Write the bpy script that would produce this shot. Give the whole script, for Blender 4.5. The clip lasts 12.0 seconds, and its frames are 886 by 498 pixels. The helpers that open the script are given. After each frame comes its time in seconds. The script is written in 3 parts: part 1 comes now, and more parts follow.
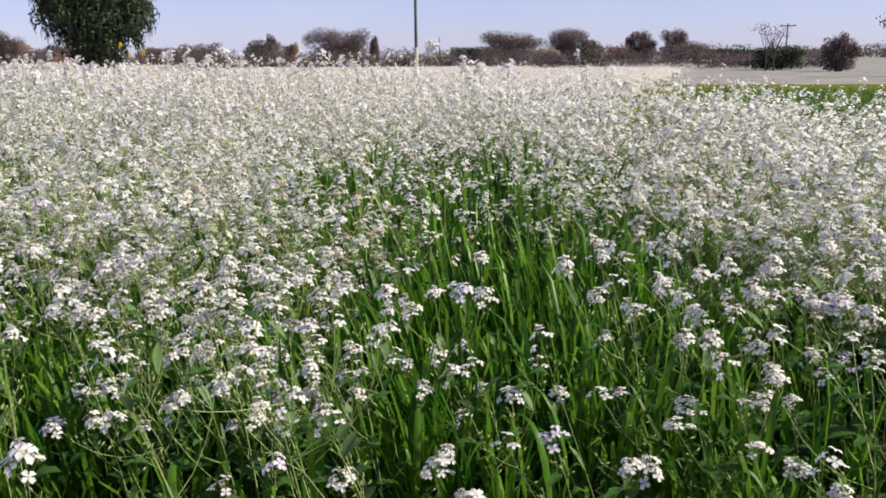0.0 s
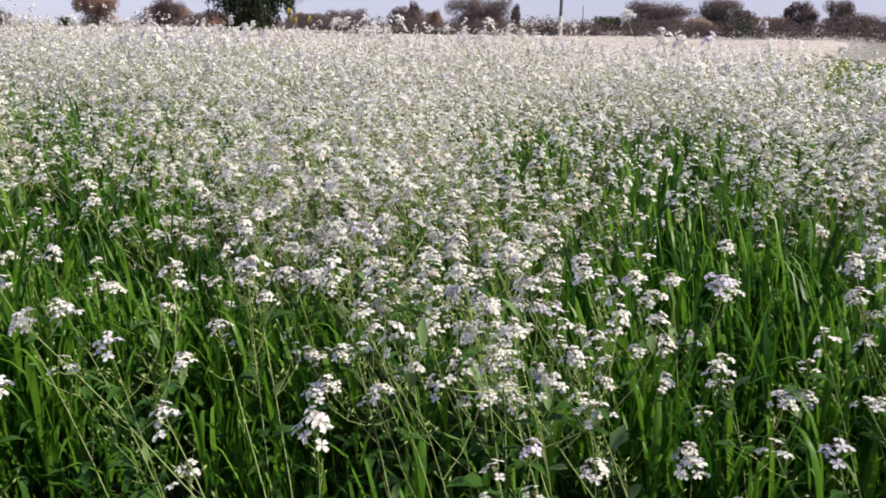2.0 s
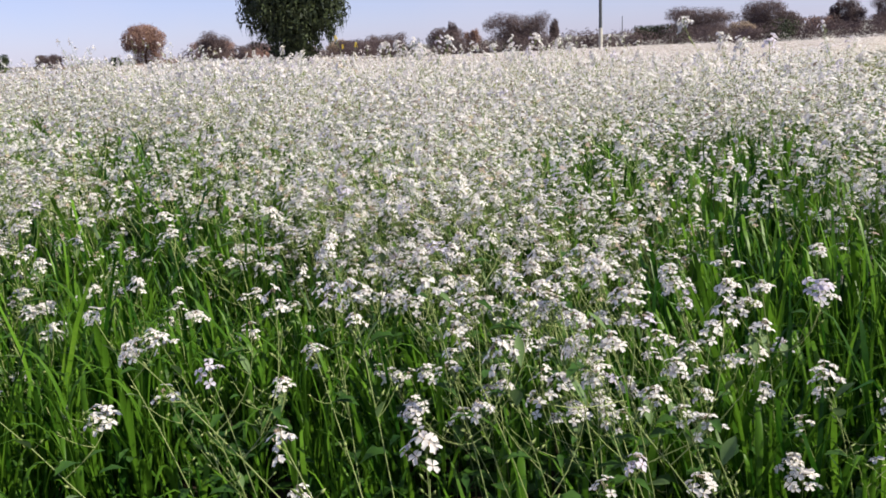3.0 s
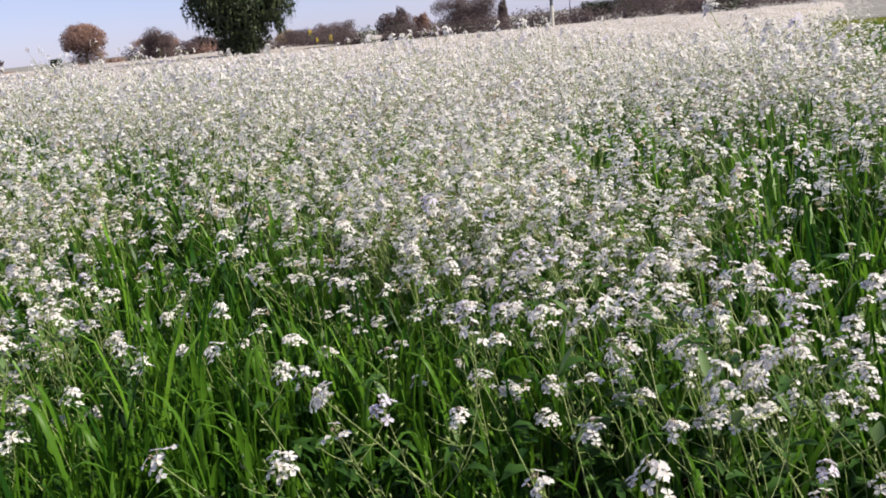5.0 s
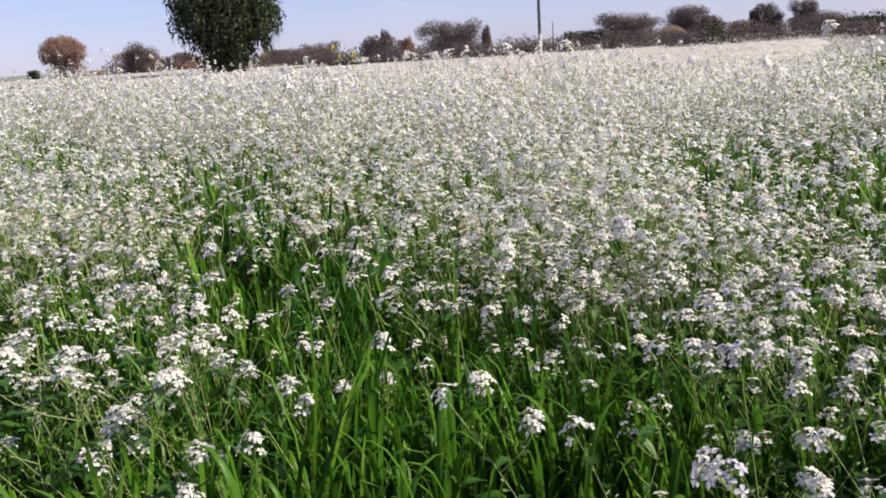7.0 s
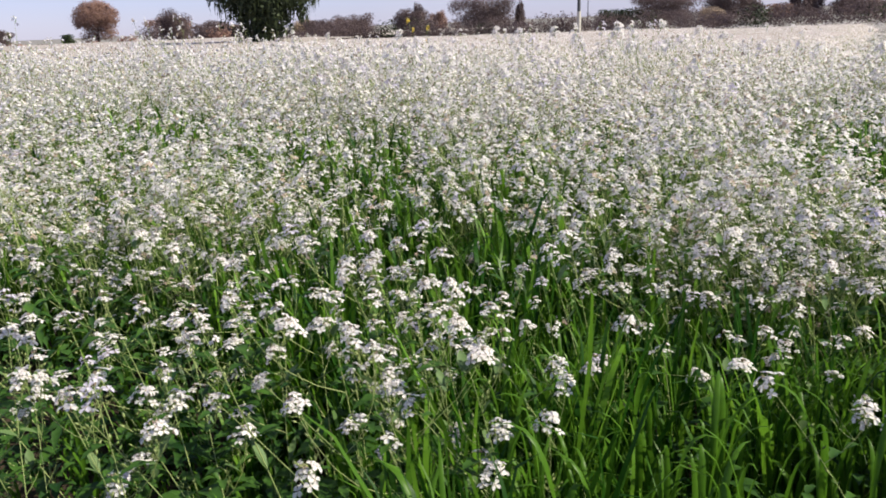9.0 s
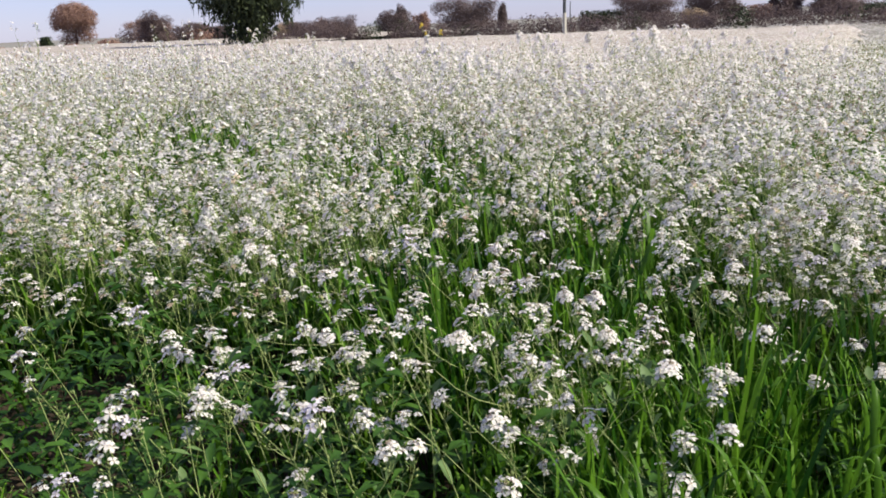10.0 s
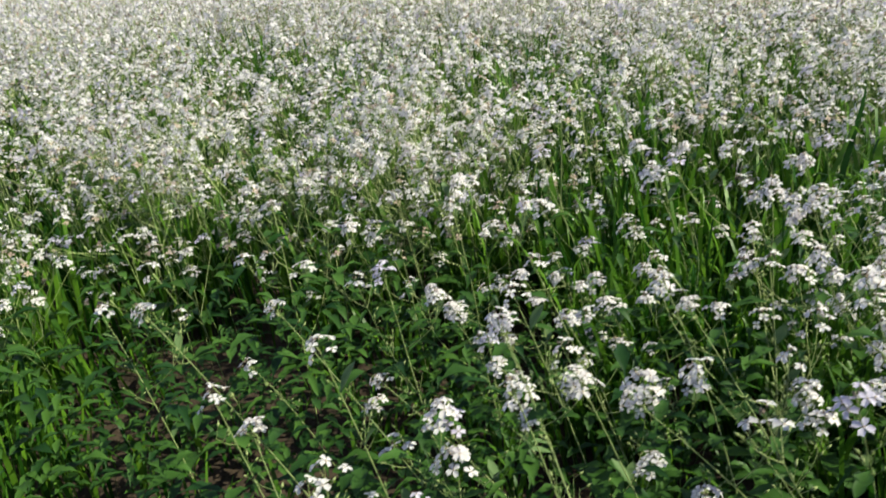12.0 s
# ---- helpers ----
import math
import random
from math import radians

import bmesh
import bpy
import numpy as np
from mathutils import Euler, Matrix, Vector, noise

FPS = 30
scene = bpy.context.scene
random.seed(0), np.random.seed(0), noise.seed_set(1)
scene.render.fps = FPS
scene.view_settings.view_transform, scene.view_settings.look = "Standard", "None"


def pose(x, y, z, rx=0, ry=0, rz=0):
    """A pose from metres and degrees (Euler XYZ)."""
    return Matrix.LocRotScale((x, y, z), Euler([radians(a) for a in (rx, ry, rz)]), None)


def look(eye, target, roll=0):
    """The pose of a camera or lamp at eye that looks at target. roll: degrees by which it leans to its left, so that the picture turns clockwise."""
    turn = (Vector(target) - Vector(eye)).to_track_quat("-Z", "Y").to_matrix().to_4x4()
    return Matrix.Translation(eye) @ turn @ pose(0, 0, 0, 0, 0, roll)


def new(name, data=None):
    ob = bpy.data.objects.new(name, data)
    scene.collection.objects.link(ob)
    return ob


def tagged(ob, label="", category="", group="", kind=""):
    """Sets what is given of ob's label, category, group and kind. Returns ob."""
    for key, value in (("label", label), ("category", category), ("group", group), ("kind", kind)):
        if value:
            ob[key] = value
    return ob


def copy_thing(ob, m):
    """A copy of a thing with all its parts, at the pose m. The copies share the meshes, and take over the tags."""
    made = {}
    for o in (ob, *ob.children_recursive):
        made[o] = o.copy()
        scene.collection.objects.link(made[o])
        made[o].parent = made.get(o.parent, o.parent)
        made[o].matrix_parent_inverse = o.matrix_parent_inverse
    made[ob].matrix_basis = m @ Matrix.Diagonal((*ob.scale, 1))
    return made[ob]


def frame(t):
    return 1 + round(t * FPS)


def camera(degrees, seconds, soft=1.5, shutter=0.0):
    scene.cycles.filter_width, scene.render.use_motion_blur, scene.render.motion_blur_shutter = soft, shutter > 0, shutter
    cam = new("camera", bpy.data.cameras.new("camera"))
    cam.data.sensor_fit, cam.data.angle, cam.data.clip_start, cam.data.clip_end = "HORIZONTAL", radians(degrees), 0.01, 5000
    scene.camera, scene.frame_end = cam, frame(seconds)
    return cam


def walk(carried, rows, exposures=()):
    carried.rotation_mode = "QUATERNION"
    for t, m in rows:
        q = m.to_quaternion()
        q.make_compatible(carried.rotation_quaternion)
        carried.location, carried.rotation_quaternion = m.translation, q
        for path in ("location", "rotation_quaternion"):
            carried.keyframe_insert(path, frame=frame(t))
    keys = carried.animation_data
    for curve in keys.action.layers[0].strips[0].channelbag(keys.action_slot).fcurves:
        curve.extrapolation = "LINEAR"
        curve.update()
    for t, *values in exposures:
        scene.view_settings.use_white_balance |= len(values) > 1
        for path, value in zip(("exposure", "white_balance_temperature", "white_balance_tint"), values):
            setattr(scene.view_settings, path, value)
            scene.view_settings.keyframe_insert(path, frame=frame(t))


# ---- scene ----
cam = camera(58.3, 12.0, soft=1.7, shutter=0.15)

PATH = [
    (0, (1.407, 2.631, 1.491), (0.86, 4.494, 1.013), -0.7),
    (0.5, (1.37, 2.625, 1.492), (0.768, 4.471, 1.009), -0.8),
    (1, (1.294, 2.619, 1.501), (0.629, 4.434, 0.989), -0.9),
    (1.5, (1.199, 2.613, 1.506), (0.445, 4.383, 0.959), -0.4),
    (2, (1.103, 2.592, 1.502), (0.264, 4.322, 0.953), 0.1),
    (2.5, (1.044, 2.574, 1.498), (0.091, 4.253, 0.977), -2.0),
    (2.7, (1.03, 2.561, 1.493), (0.07, 4.243, 0.992), -2.6),
    (4.3, (0.879, 2.537, 1.579), (-0.046, 4.226, 1.038), -4.7),
    (4.5, (0.802, 2.513, 1.58), (-0.108, 4.216, 1.059), -4.6),
    (5, (0.6, 2.413, 1.599), (-0.258, 4.135, 1.053), -6.0),
    (5.5, (0.451, 2.4, 1.578), (-0.382, 4.118, 0.983), -3.7),
    (6, (0.23, 2.464, 1.579), (-0.636, 4.191, 1.062), -3.5),
    (6.5, (0.068, 2.479, 1.583), (-0.856, 4.169, 1.045), -2.6),
    (7, (-0.131, 2.414, 1.576), (-0.933, 4.178, 1.082), -4.0),
    (7.5, (-0.298, 2.328, 1.569), (-1.103, 4.072, 1.012), -2.7),
    (7.7, (-0.336, 2.296, 1.57), (-1.168, 4.028, 1.014), -1.6),
    (9.3, (-0.878, 2.097, 1.655), (-1.723, 3.825, 1.108), -2.7),
    (9.5, (-0.973, 2.046, 1.677), (-1.803, 3.772, 1.1), -3.2),
    (10, (-1.163, 1.946, 1.683), (-1.97, 3.692, 1.135), -2.6),
    (10.5, (-1.358, 1.953, 1.669), (-2.267, 3.643, 1.107), -3.6),
    (11, (-1.634, 2.015, 1.687), (-2.542, 3.656, 0.992), -4.0),
    (11.5, (-1.846, 2.057, 1.659), (-2.707, 3.726, 0.972), -4.0),
    (11.7, (-1.981, 2.047, 1.643), (-2.759, 3.782, 1.023), -5.4),
    (12, (-2.177, 2.053, 1.621), (-2.89, 3.766, 0.876), -5.7),
]
walk(cam, [(t, look(eye, target, roll)) for t, eye, target, roll in PATH],
     [(0, 0.79, 6500, 10), (9.0, 0.79, 6500, 10), (10.5, 0.79, 6500, 7), (11.5, 0.84, 6500, 2.5), (12, 0.85, 6500, 1.5)])

# ---- light ----
SUN_BEARING, SUN_HEIGHT = 82.0, 40.0
world = bpy.data.worlds.new("sky")
scene.world = world
world.use_nodes = True
wn = world.node_tree
sky = wn.nodes.new("ShaderNodeTexSky")
sky.sky_type, sky.sun_disc = "NISHITA", False
sky.sun_elevation, sky.sun_rotation = radians(SUN_HEIGHT), radians(SUN_BEARING)
sky.air_density, sky.dust_density, sky.ozone_density = 1.0, 0.2, 1.5
haze = wn.nodes.new("ShaderNodeMix")
haze.data_type, haze.blend_type = "RGBA", "MULTIPLY"
haze.inputs["Factor"].default_value = 1.0
haze.inputs["B"].default_value = (0.84, 0.84, 1.22, 1)
wn.links.new(sky.outputs[0], haze.inputs["A"])
veil = wn.nodes.new("ShaderNodeMix")
veil.data_type = "RGBA"
veil.inputs["Factor"].default_value = 0.45
veil.inputs["B"].default_value = (4.5, 5.0, 7.7, 1)
wn.links.new(haze.outputs["Result"], veil.inputs["A"])
cloud = wn.nodes.new("ShaderNodeTexNoise")
cloud.inputs["Scale"].default_value, cloud.inputs["Detail"].default_value = 3.5, 5
thread = wn.nodes.new("ShaderNodeMapRange")
thread.inputs["From Min"].default_value, thread.inputs["From Max"].default_value, thread.inputs["To Max"].default_value = 0.5, 0.72, 0.35
wn.links.new(cloud.outputs["Fac"], thread.inputs["Value"])
cirrus = wn.nodes.new("ShaderNodeMix")
cirrus.data_type = "RGBA"
cirrus.inputs["B"].default_value = (6.0, 5.9, 7.3, 1)
wn.links.new(thread.outputs["Result"], cirrus.inputs["Factor"])
wn.links.new(veil.outputs["Result"], cirrus.inputs["A"])
wn.links.new(cirrus.outputs["Result"], wn.nodes["Background"].inputs[0])
wn.nodes["Background"].inputs[1].default_value = 0.068
sun = new("sun", bpy.data.lights.new("sun", "SUN"))
sun.data.energy, sun.data.angle, sun.data.color = 5.0, radians(0.5), (0.985, 0.93, 0.75)
sb, sh = radians(SUN_BEARING), radians(SUN_HEIGHT)
sun.matrix_world = look((80 * math.sin(sb) * math.cos(sh), 80 * math.cos(sb) * math.cos(sh), 80 * math.sin(sh)), (0, 0, 0))


# ---- materials ----
def surface(name, low, high, rough=0.6, through_light=0.0, scale=8.0, bump=0.0, islands=0.5, spec=0.2, third=None, spread=(0.25, 0.75)):
    """A node material: colours from low to high by grain at two scales and by piece; through_light: the share that shines through a leaf."""
    m = bpy.data.materials.new(name)
    m.use_nodes = True
    n, ln = m.node_tree.nodes, m.node_tree.links
    bsdf, out = n["Principled BSDF"], n["Material Output"]
    geo = n.new("ShaderNodeNewGeometry")
    fine, broad = n.new("ShaderNodeTexNoise"), n.new("ShaderNodeTexNoise")
    fine.inputs["Scale"].default_value, broad.inputs["Scale"].default_value = scale * 9, scale
    fine.inputs["Detail"].default_value, broad.inputs["Detail"].default_value = 4, 3
    for tex in (fine, broad):
        ln.new(geo.outputs["Position"], tex.inputs["Vector"])
    a = n.new("ShaderNodeMix")
    a.inputs["Factor"].default_value = 0.4
    ln.new(broad.outputs["Fac"], a.inputs["A"])
    ln.new(fine.outputs["Fac"], a.inputs["B"])
    b = n.new("ShaderNodeMix")
    b.inputs["Factor"].default_value = islands
    ln.new(a.outputs["Result"], b.inputs["A"])
    ln.new(geo.outputs["Random Per Island"], b.inputs["B"])
    ramp = n.new("ShaderNodeValToRGB")
    ramp.color_ramp.elements[0].position, ramp.color_ramp.elements[1].position = spread
    ramp.color_ramp.elements[0].color, ramp.color_ramp.elements[1].color = (*low, 1), (*high, 1)
    if third:
        e = ramp.color_ramp.elements.new(0.93)
        e.color = (*third, 1)
    ln.new(b.outputs["Result"], ramp.inputs["Fac"])
    ln.new(ramp.outputs["Color"], bsdf.inputs["Base Color"])
    bsdf.inputs["Roughness"].default_value = rough
    bsdf.inputs["Specular IOR Level"].default_value = spec
    if bump:
        bp = n.new("ShaderNodeBump")
        bp.inputs["Strength"].default_value, bp.inputs["Distance"].default_value = bump, 0.02
        ln.new(fine.outputs["Fac"], bp.inputs["Height"])
        ln.new(bp.outputs["Normal"], bsdf.inputs["Normal"])
    if through_light:
        tr, mix = n.new("ShaderNodeBsdfTranslucent"), n.new("ShaderNodeMixShader")
        mix.inputs["Fac"].default_value = through_light
        ln.new(ramp.outputs["Color"], tr.inputs["Color"])
        ln.new(bsdf.outputs["BSDF"], mix.inputs[1])
        ln.new(tr.outputs["BSDF"], mix.inputs[2])
        ln.new(mix.outputs["Shader"], out.inputs["Surface"])
    return m


PETAL = surface("white petal", (0.78, 0.715, 0.725), (0.88, 0.85, 0.82), 0.6, 0.54, 6, islands=0.4)
BUD = surface("bud and calyx", (0.30, 0.22, 0.18), (0.43, 0.35, 0.27), 0.6, 0.2, 20)
STEM = surface("pale green stem", (0.13, 0.19, 0.052), (0.32, 0.37, 0.15), 0.55, 0.25, 10)
LEAF = surface("radish leaf", (0.013, 0.045, 0.009), (0.055, 0.125, 0.020), 0.5, 0.35, 10, islands=0.6)
BLADE = surface("wheat blade", (0.018, 0.068, 0.006), (0.120, 0.25, 0.020), 0.4, 0.45, 6, islands=0.6, third=(0.28, 0.42, 0.06), spread=(0.3, 0.8))
SOIL = surface("dark field soil", (0.022, 0.016, 0.011), (0.058, 0.040, 0.027), 0.95, 0, 3, bump=0.6, islands=0.0)
# stems and the shadows between far flowers are mixed into this colour
CANOPY = surface("distant flower canopy", (0.16, 0.15, 0.09), (0.47, 0.40, 0.41), 0.9, 0, 1.1, islands=0.0)
GRASS = surface("short field grass", (0.055, 0.068, 0.012), (0.125, 0.128, 0.026), 0.95, 0, 2, islands=0.0, spec=0.0)
FALLOW = surface("fallow field", (0.10, 0.095, 0.075), (0.27, 0.25, 0.24), 0.95, 0, 0.5, islands=0.0)
# the olive high tone puts sunlit patches into the dark leaf colour
DARK_LEAF = surface("dark evergreen leaf", (0.010, 0.017, 0.009), (0.042, 0.056, 0.020), 0.6, 0.05, 1, islands=0.6)
BROWN_LEAF = surface("dry brown leaf", (0.19, 0.115, 0.095), (0.33, 0.20, 0.16), 0.8, 0.4, 0.5, islands=0.35)
# mauve-brown foliage with the distance haze mixed into its colour
HAZED_LEAF = surface("mauve-brown shrub leaf with haze tint", (0.085, 0.060, 0.062), (0.155, 0.115, 0.115), 0.8, 0.45, 0.5, islands=0.3)
TAN_LEAF = surface("withered tan leaf", (0.26, 0.19, 0.14), (0.40, 0.31, 0.23), 0.8, 0.4, 0.5, islands=0.3)
BARK = surface("tree bark", (0.05, 0.038, 0.03), (0.13, 0.10, 0.08), 0.9, 0, 3, bump=0.5, islands=0.1)
PALE_POLE = surface("pale pole tone", (0.30, 0.28, 0.25), (0.48, 0.46, 0.42), 0.85, 0, 4, bump=0.2, islands=0.0)
DARK_POLE = surface("dark pole tone", (0.04, 0.045, 0.05), (0.09, 0.095, 0.10), 0.5, 0, 5, islands=0.0)
YELLOW = surface("yellow petal", (0.60, 0.42, 0.03), (0.75, 0.58, 0.05), 0.6, 0.3, 10)

LILAC = surface("lilac petal", (0.56, 0.50, 0.63), (0.76, 0.71, 0.79), 0.6, 0.45, 6, islands=0.4)

PALE_LEAF = surface("pale upper radish leaf", (0.055, 0.115, 0.035), (0.15, 0.22, 0.085), 0.55, 0.3, 10, islands=0.5)
PLANT_MATS = (PETAL, BUD, STEM, LEAF, BLADE, YELLOW, LILAC, PALE_LEAF)
P_PETAL, P_BUD, P_STEM, P_LEAF, P_BLADE, P_YELLOW, P_LILAC, P_PALE = range(8)


# ---- mesh building ----
class Shape:
    """Triangles gathered piece by piece, each with a material's number."""

    def __init__(self):
        self.v, self.f, self.m = [], [], []

    def add(self, verts, faces, mat):
        o = len(self.v)
        self.v += [tuple(p) for p in verts]
        for face in faces:
            for i in range(1, len(face) - 1):
                self.f.append((o + face[0], o + face[i], o + face[i + 1]))
                self.m.append(mat)

    def arrays(self):
        return np.array(self.v, float).reshape(-1, 3), np.array(self.f, int).reshape(-1, 3), np.array(self.m, int)


def to_mesh(name, v, f, m, mats):
    used = sorted(set(m.tolist()))
    slot = np.zeros(max(used) + 1, int)
    slot[used] = range(len(used))
    me = bpy.data.meshes.new(name)
    me.vertices.add(len(v))
    me.vertices.foreach_set("co", v.astype(np.float32).ravel())
    me.loops.add(3 * len(f))
    me.loops.foreach_set("vertex_index", f.astype(np.int32).ravel())
    me.polygons.add(len(f))
    me.polygons.foreach_set("loop_start", np.arange(0, 3 * len(f), 3, dtype=np.int32))
    me.polygons.foreach_set("material_index", slot[m].astype(np.int32))
    for i in used:
        me.materials.append(mats[i])
    me.update(calc_edges=True)
    return me


def made(name, shape, mats, parent=None, label=""):
    ob = new(name, to_mesh(name, *shape.arrays(), mats))
    if parent:
        ob.parent = parent
    return tagged(ob, label)


def unit(v):
    v = Vector(v)
    return v.normalized() if v.length > 1e-9 else Vector((0, 0, 1))


def sides_of(d):
    a = d.orthogonal().normalized()
    return a, d.cross(a).normalized()


def tube(s, pts, r0, r1, mat, n=3):
    rings = []
    for i, p in enumerate(pts):
        d = unit(pts[min(i + 1, len(pts) - 1)] - pts[max(i - 1, 0)])
        a, b = sides_of(d) if i == 0 else (last - d * last.dot(d), None)
        a = unit(a)
        b = d.cross(a)
        last = a
        r = r0 + (r1 - r0) * i / (len(pts) - 1)
        rings += [p + r * (math.cos(6.2832 * k / n) * a + math.sin(6.2832 * k / n) * b) for k in range(n)]
    faces = [(i * n + k, i * n + (k + 1) % n, (i + 1) * n + (k + 1) % n, (i + 1) * n + k) for i in range(len(pts) - 1) for k in range(n)]
    s.add(rings, faces, mat)


def bend(p0, p1, p2, n):
    """n + 1 points on the curve from p0 to p2 that sets out towards p1."""
    return [p0.lerp(p1, i / n).lerp(p1.lerp(p2, i / n), i / n) for i in range(n + 1)]


def ribbon(s, pts, width, side, mat, crease=0.0):
    """A leaf blade along pts: widths taper to the tip; crease lifts its edges into a V."""
    n, verts, faces = len(pts) - 1, [], []
    for i, p in enumerate(pts):
        t = i / n
        w = width * (0.55 + 0.45 * min(1, t * 3)) * (1 - max(0, t - 0.35) / 0.65) ** 0.8 + 0.0004
        d = unit(pts[min(i + 1, n)] - pts[max(i - 1, 0)])
        across = unit(side - d * side.dot(d))
        up = across.cross(d)
        if crease:
            verts += [p - across * w / 2 + up * w * crease, p, p + across * w / 2 + up * w * crease]
        else:
            verts += [p - across * w / 2, p + across * w / 2]
    k = 3 if crease else 2
    for i in range(n):
        for c in range(k - 1):
            faces.append((i * k + c, i * k + c + 1, (i + 1) * k + c + 1, (i + 1) * k + c))
    s.add(verts, faces, mat)


def flower(s, c, up, r, rng, detail, mat=P_PETAL):
    """Four cross-set petals round c that face up; detail 2: cupped, notched petals and an eye; 1: kites; 0: one square."""
    up = unit(up)
    a, b = sides_of(up)
    w = rng.uniform(0, 1.57)
    a, b = math.cos(w) * a + math.sin(w) * b, math.cos(w) * b - math.sin(w) * a
    if detail == 0:
        s.add([c + r * a, c + r * b, c - r * a, c - r * b], [(0, 1, 2, 3)], mat)
        return
    if detail < 0:
        s.add([c + r * a, c + 0.6 * r * (b - a), c - 0.6 * r * (b + a)], [(0, 1, 2)], mat)
        return
    for k in range(4):
        d = (a, b, -a, -b)[k] * rng.uniform(0.85, 1.1)
        e = up.cross(d)
        dip = rng.uniform(-0.35, 0.15)
        if detail == 2:
            s.add([c, c + r * (0.5 * d + 0.34 * e + 0.14 * up), c + r * (0.95 * d + 0.26 * e + dip * up), c + r * (0.88 * d + dip * up * 0.8),
                   c + r * (0.95 * d - 0.26 * e + dip * up), c + r * (0.5 * d - 0.34 * e + 0.14 * up)], [(0, 1, 2, 3), (0, 3, 4, 5)], mat)
        else:
            s.add([c, c + r * (0.65 * d + 0.38 * e + 0.1 * up), c + r * (d + dip * up), c + r * (0.65 * d - 0.38 * e + 0.1 * up)], [(0, 1, 2, 3)], mat)
    if detail == 2:
        q = r * 0.16
        s.add([c + up * q, c + q * a, c + q * b, c - q * a, c - q * b], [(0, 1, 2), (0, 2, 3), (0, 3, 4), (0, 4, 1)], P_BUD)


def bud(s, c, d, r, mat=P_BUD):
    a, b = sides_of(unit(d))
    d = unit(d)
    s.add([c - d * r, c + r * 0.45 * a, c + r * 0.45 * (-0.5 * a + 0.87 * b), c + r * 0.45 * (-0.5 * a - 0.87 * b), c + d * r * 1.2],
          [(0, 2, 1), (0, 3, 2), (0, 1, 3), (4, 1, 2), (4, 2, 3), (4, 3, 1)], mat)


def flower_head(s, top, d, rng, detail, count, mat=P_PETAL, size=1.0, singles=None):
    """A loose raceme at the end of a stem: open flowers round a tuft of buds. singles: a list that takes each open flower as its own shape."""
    d = unit(d)
    a, b = sides_of(d)
    for i in range(count):
        t = i / max(1, count - 1)
        w = i * 2.4 + rng.uniform(-0.4, 0.4)
        out = math.cos(w) * a + math.sin(w) * b
        axis = top - d * (0.004 + 0.027 * t * size)
        c = axis + (out * rng.uniform(0.013, 0.033) * (0.5 + 0.65 * t) + d * rng.uniform(0.004, 0.016)) * size
        face = out * rng.uniform(0.35, 1.0) + d * 0.8 + Vector((0, 0, 0.45))
        r = (rng.uniform(0.0105, 0.0150) if detail == 2 else rng.uniform(0.011, 0.015)) * size
        bloom = s
        if singles is not None:
            bloom = Shape()
            singles.append(bloom)
        flower(bloom, c, face, r, rng, detail, mat if detail == 2 or rng.random() > 0.14 else P_BUD)
        if detail == 2:
            side = unit(out.cross(d)) * 0.0007
            s.add([axis - d * 0.012 - side, axis - d * 0.012 + side, c], [(0, 1, 2)], P_STEM)
            bud(s, c - unit(face) * 0.005, face, 0.0045)
    if detail == 2:
        for i in range(6):
            w = i * 1.05
            bud(s, top + (math.cos(w) * a + math.sin(w) * b) * 0.004 + d * rng.uniform(0.002, 0.009), d, rng.uniform(0.003, 0.0045))


def broad_leaf(s, base, d, length, width, rng, detail=2):
    """A radish leaf: lobed and toothed, creased along its rib, drooping at the tip."""
    d = unit(d)
    side = unit(d.cross(Vector((0, 0, 1))) + Vector((0.001, 0, 0)))
    n = 6 if detail == 2 else 3
    verts, faces = [], []
    for i in range(n + 1):
        t = i / n
        p = base + d * length * t + Vector((0, 0, -0.35 * length * t * t))
        w = width * (0.16 if t < 0.2 else math.sin(math.pi * min(1, 0.12 + 0.86 * t)) ** 0.8) * (1 + (0.22 if i % 2 else -0.14)) * (0.5 if i == n else 1)
        lift = Vector((0, 0, w * 0.22))
        verts += [p - side * w / 2 + lift, p, p + side * w / 2 + lift]
    for i in range(n):
        for c in range(2):
            faces.append((i * 3 + c, i * 3 + c + 1, i * 3 + c + 4, i * 3 + c + 3))
    s.add(verts, faces, P_LEAF)


def oval_leaf(s, base, d, length, width):
    """An upright stem leaf: entire, folded a little along its rib."""
    d = unit(d)
    side = unit(d.cross(Vector((0, 0, 1))) + Vector((0.001, 0, 0)))
    up = unit(side.cross(d))
    verts, faces = [], []
    for i, w in enumerate((0.06, 0.55, 0.95, 1.0, 0.72, 0.05)):
        p = base + d * length * i / 5 - up * length * 0.12 * (i / 5) ** 2
        verts += [p - side * w * width / 2 + up * w * width * 0.14, p, p + side * w * width / 2 + up * w * width * 0.14]
    for i in range(5):
        for c in range(2):
            faces.append((i * 3 + c, i * 3 + c + 1, i * 3 + c + 4, i * 3 + c + 3))
    s.add(verts, faces, P_PALE)


def pods(s, pts, rng, count):
    """Slender seed pods and withered flower stalks along a stem."""
    for _ in range(count):
        i = rng.randrange(max(1, len(pts) - 3), len(pts) - 1)
        p = pts[i].lerp(pts[i + 1], rng.random())
        w = rng.uniform(0, 6.28)
        d = unit(Vector((math.cos(w), math.sin(w), 0.9)))
        q = p + d * rng.uniform(0.012, 0.02)
        tube(s, [p, q], 0.0006, 0.0006, P_STEM)
        bud(s, q + d * 0.008, d, 0.008, P_STEM)


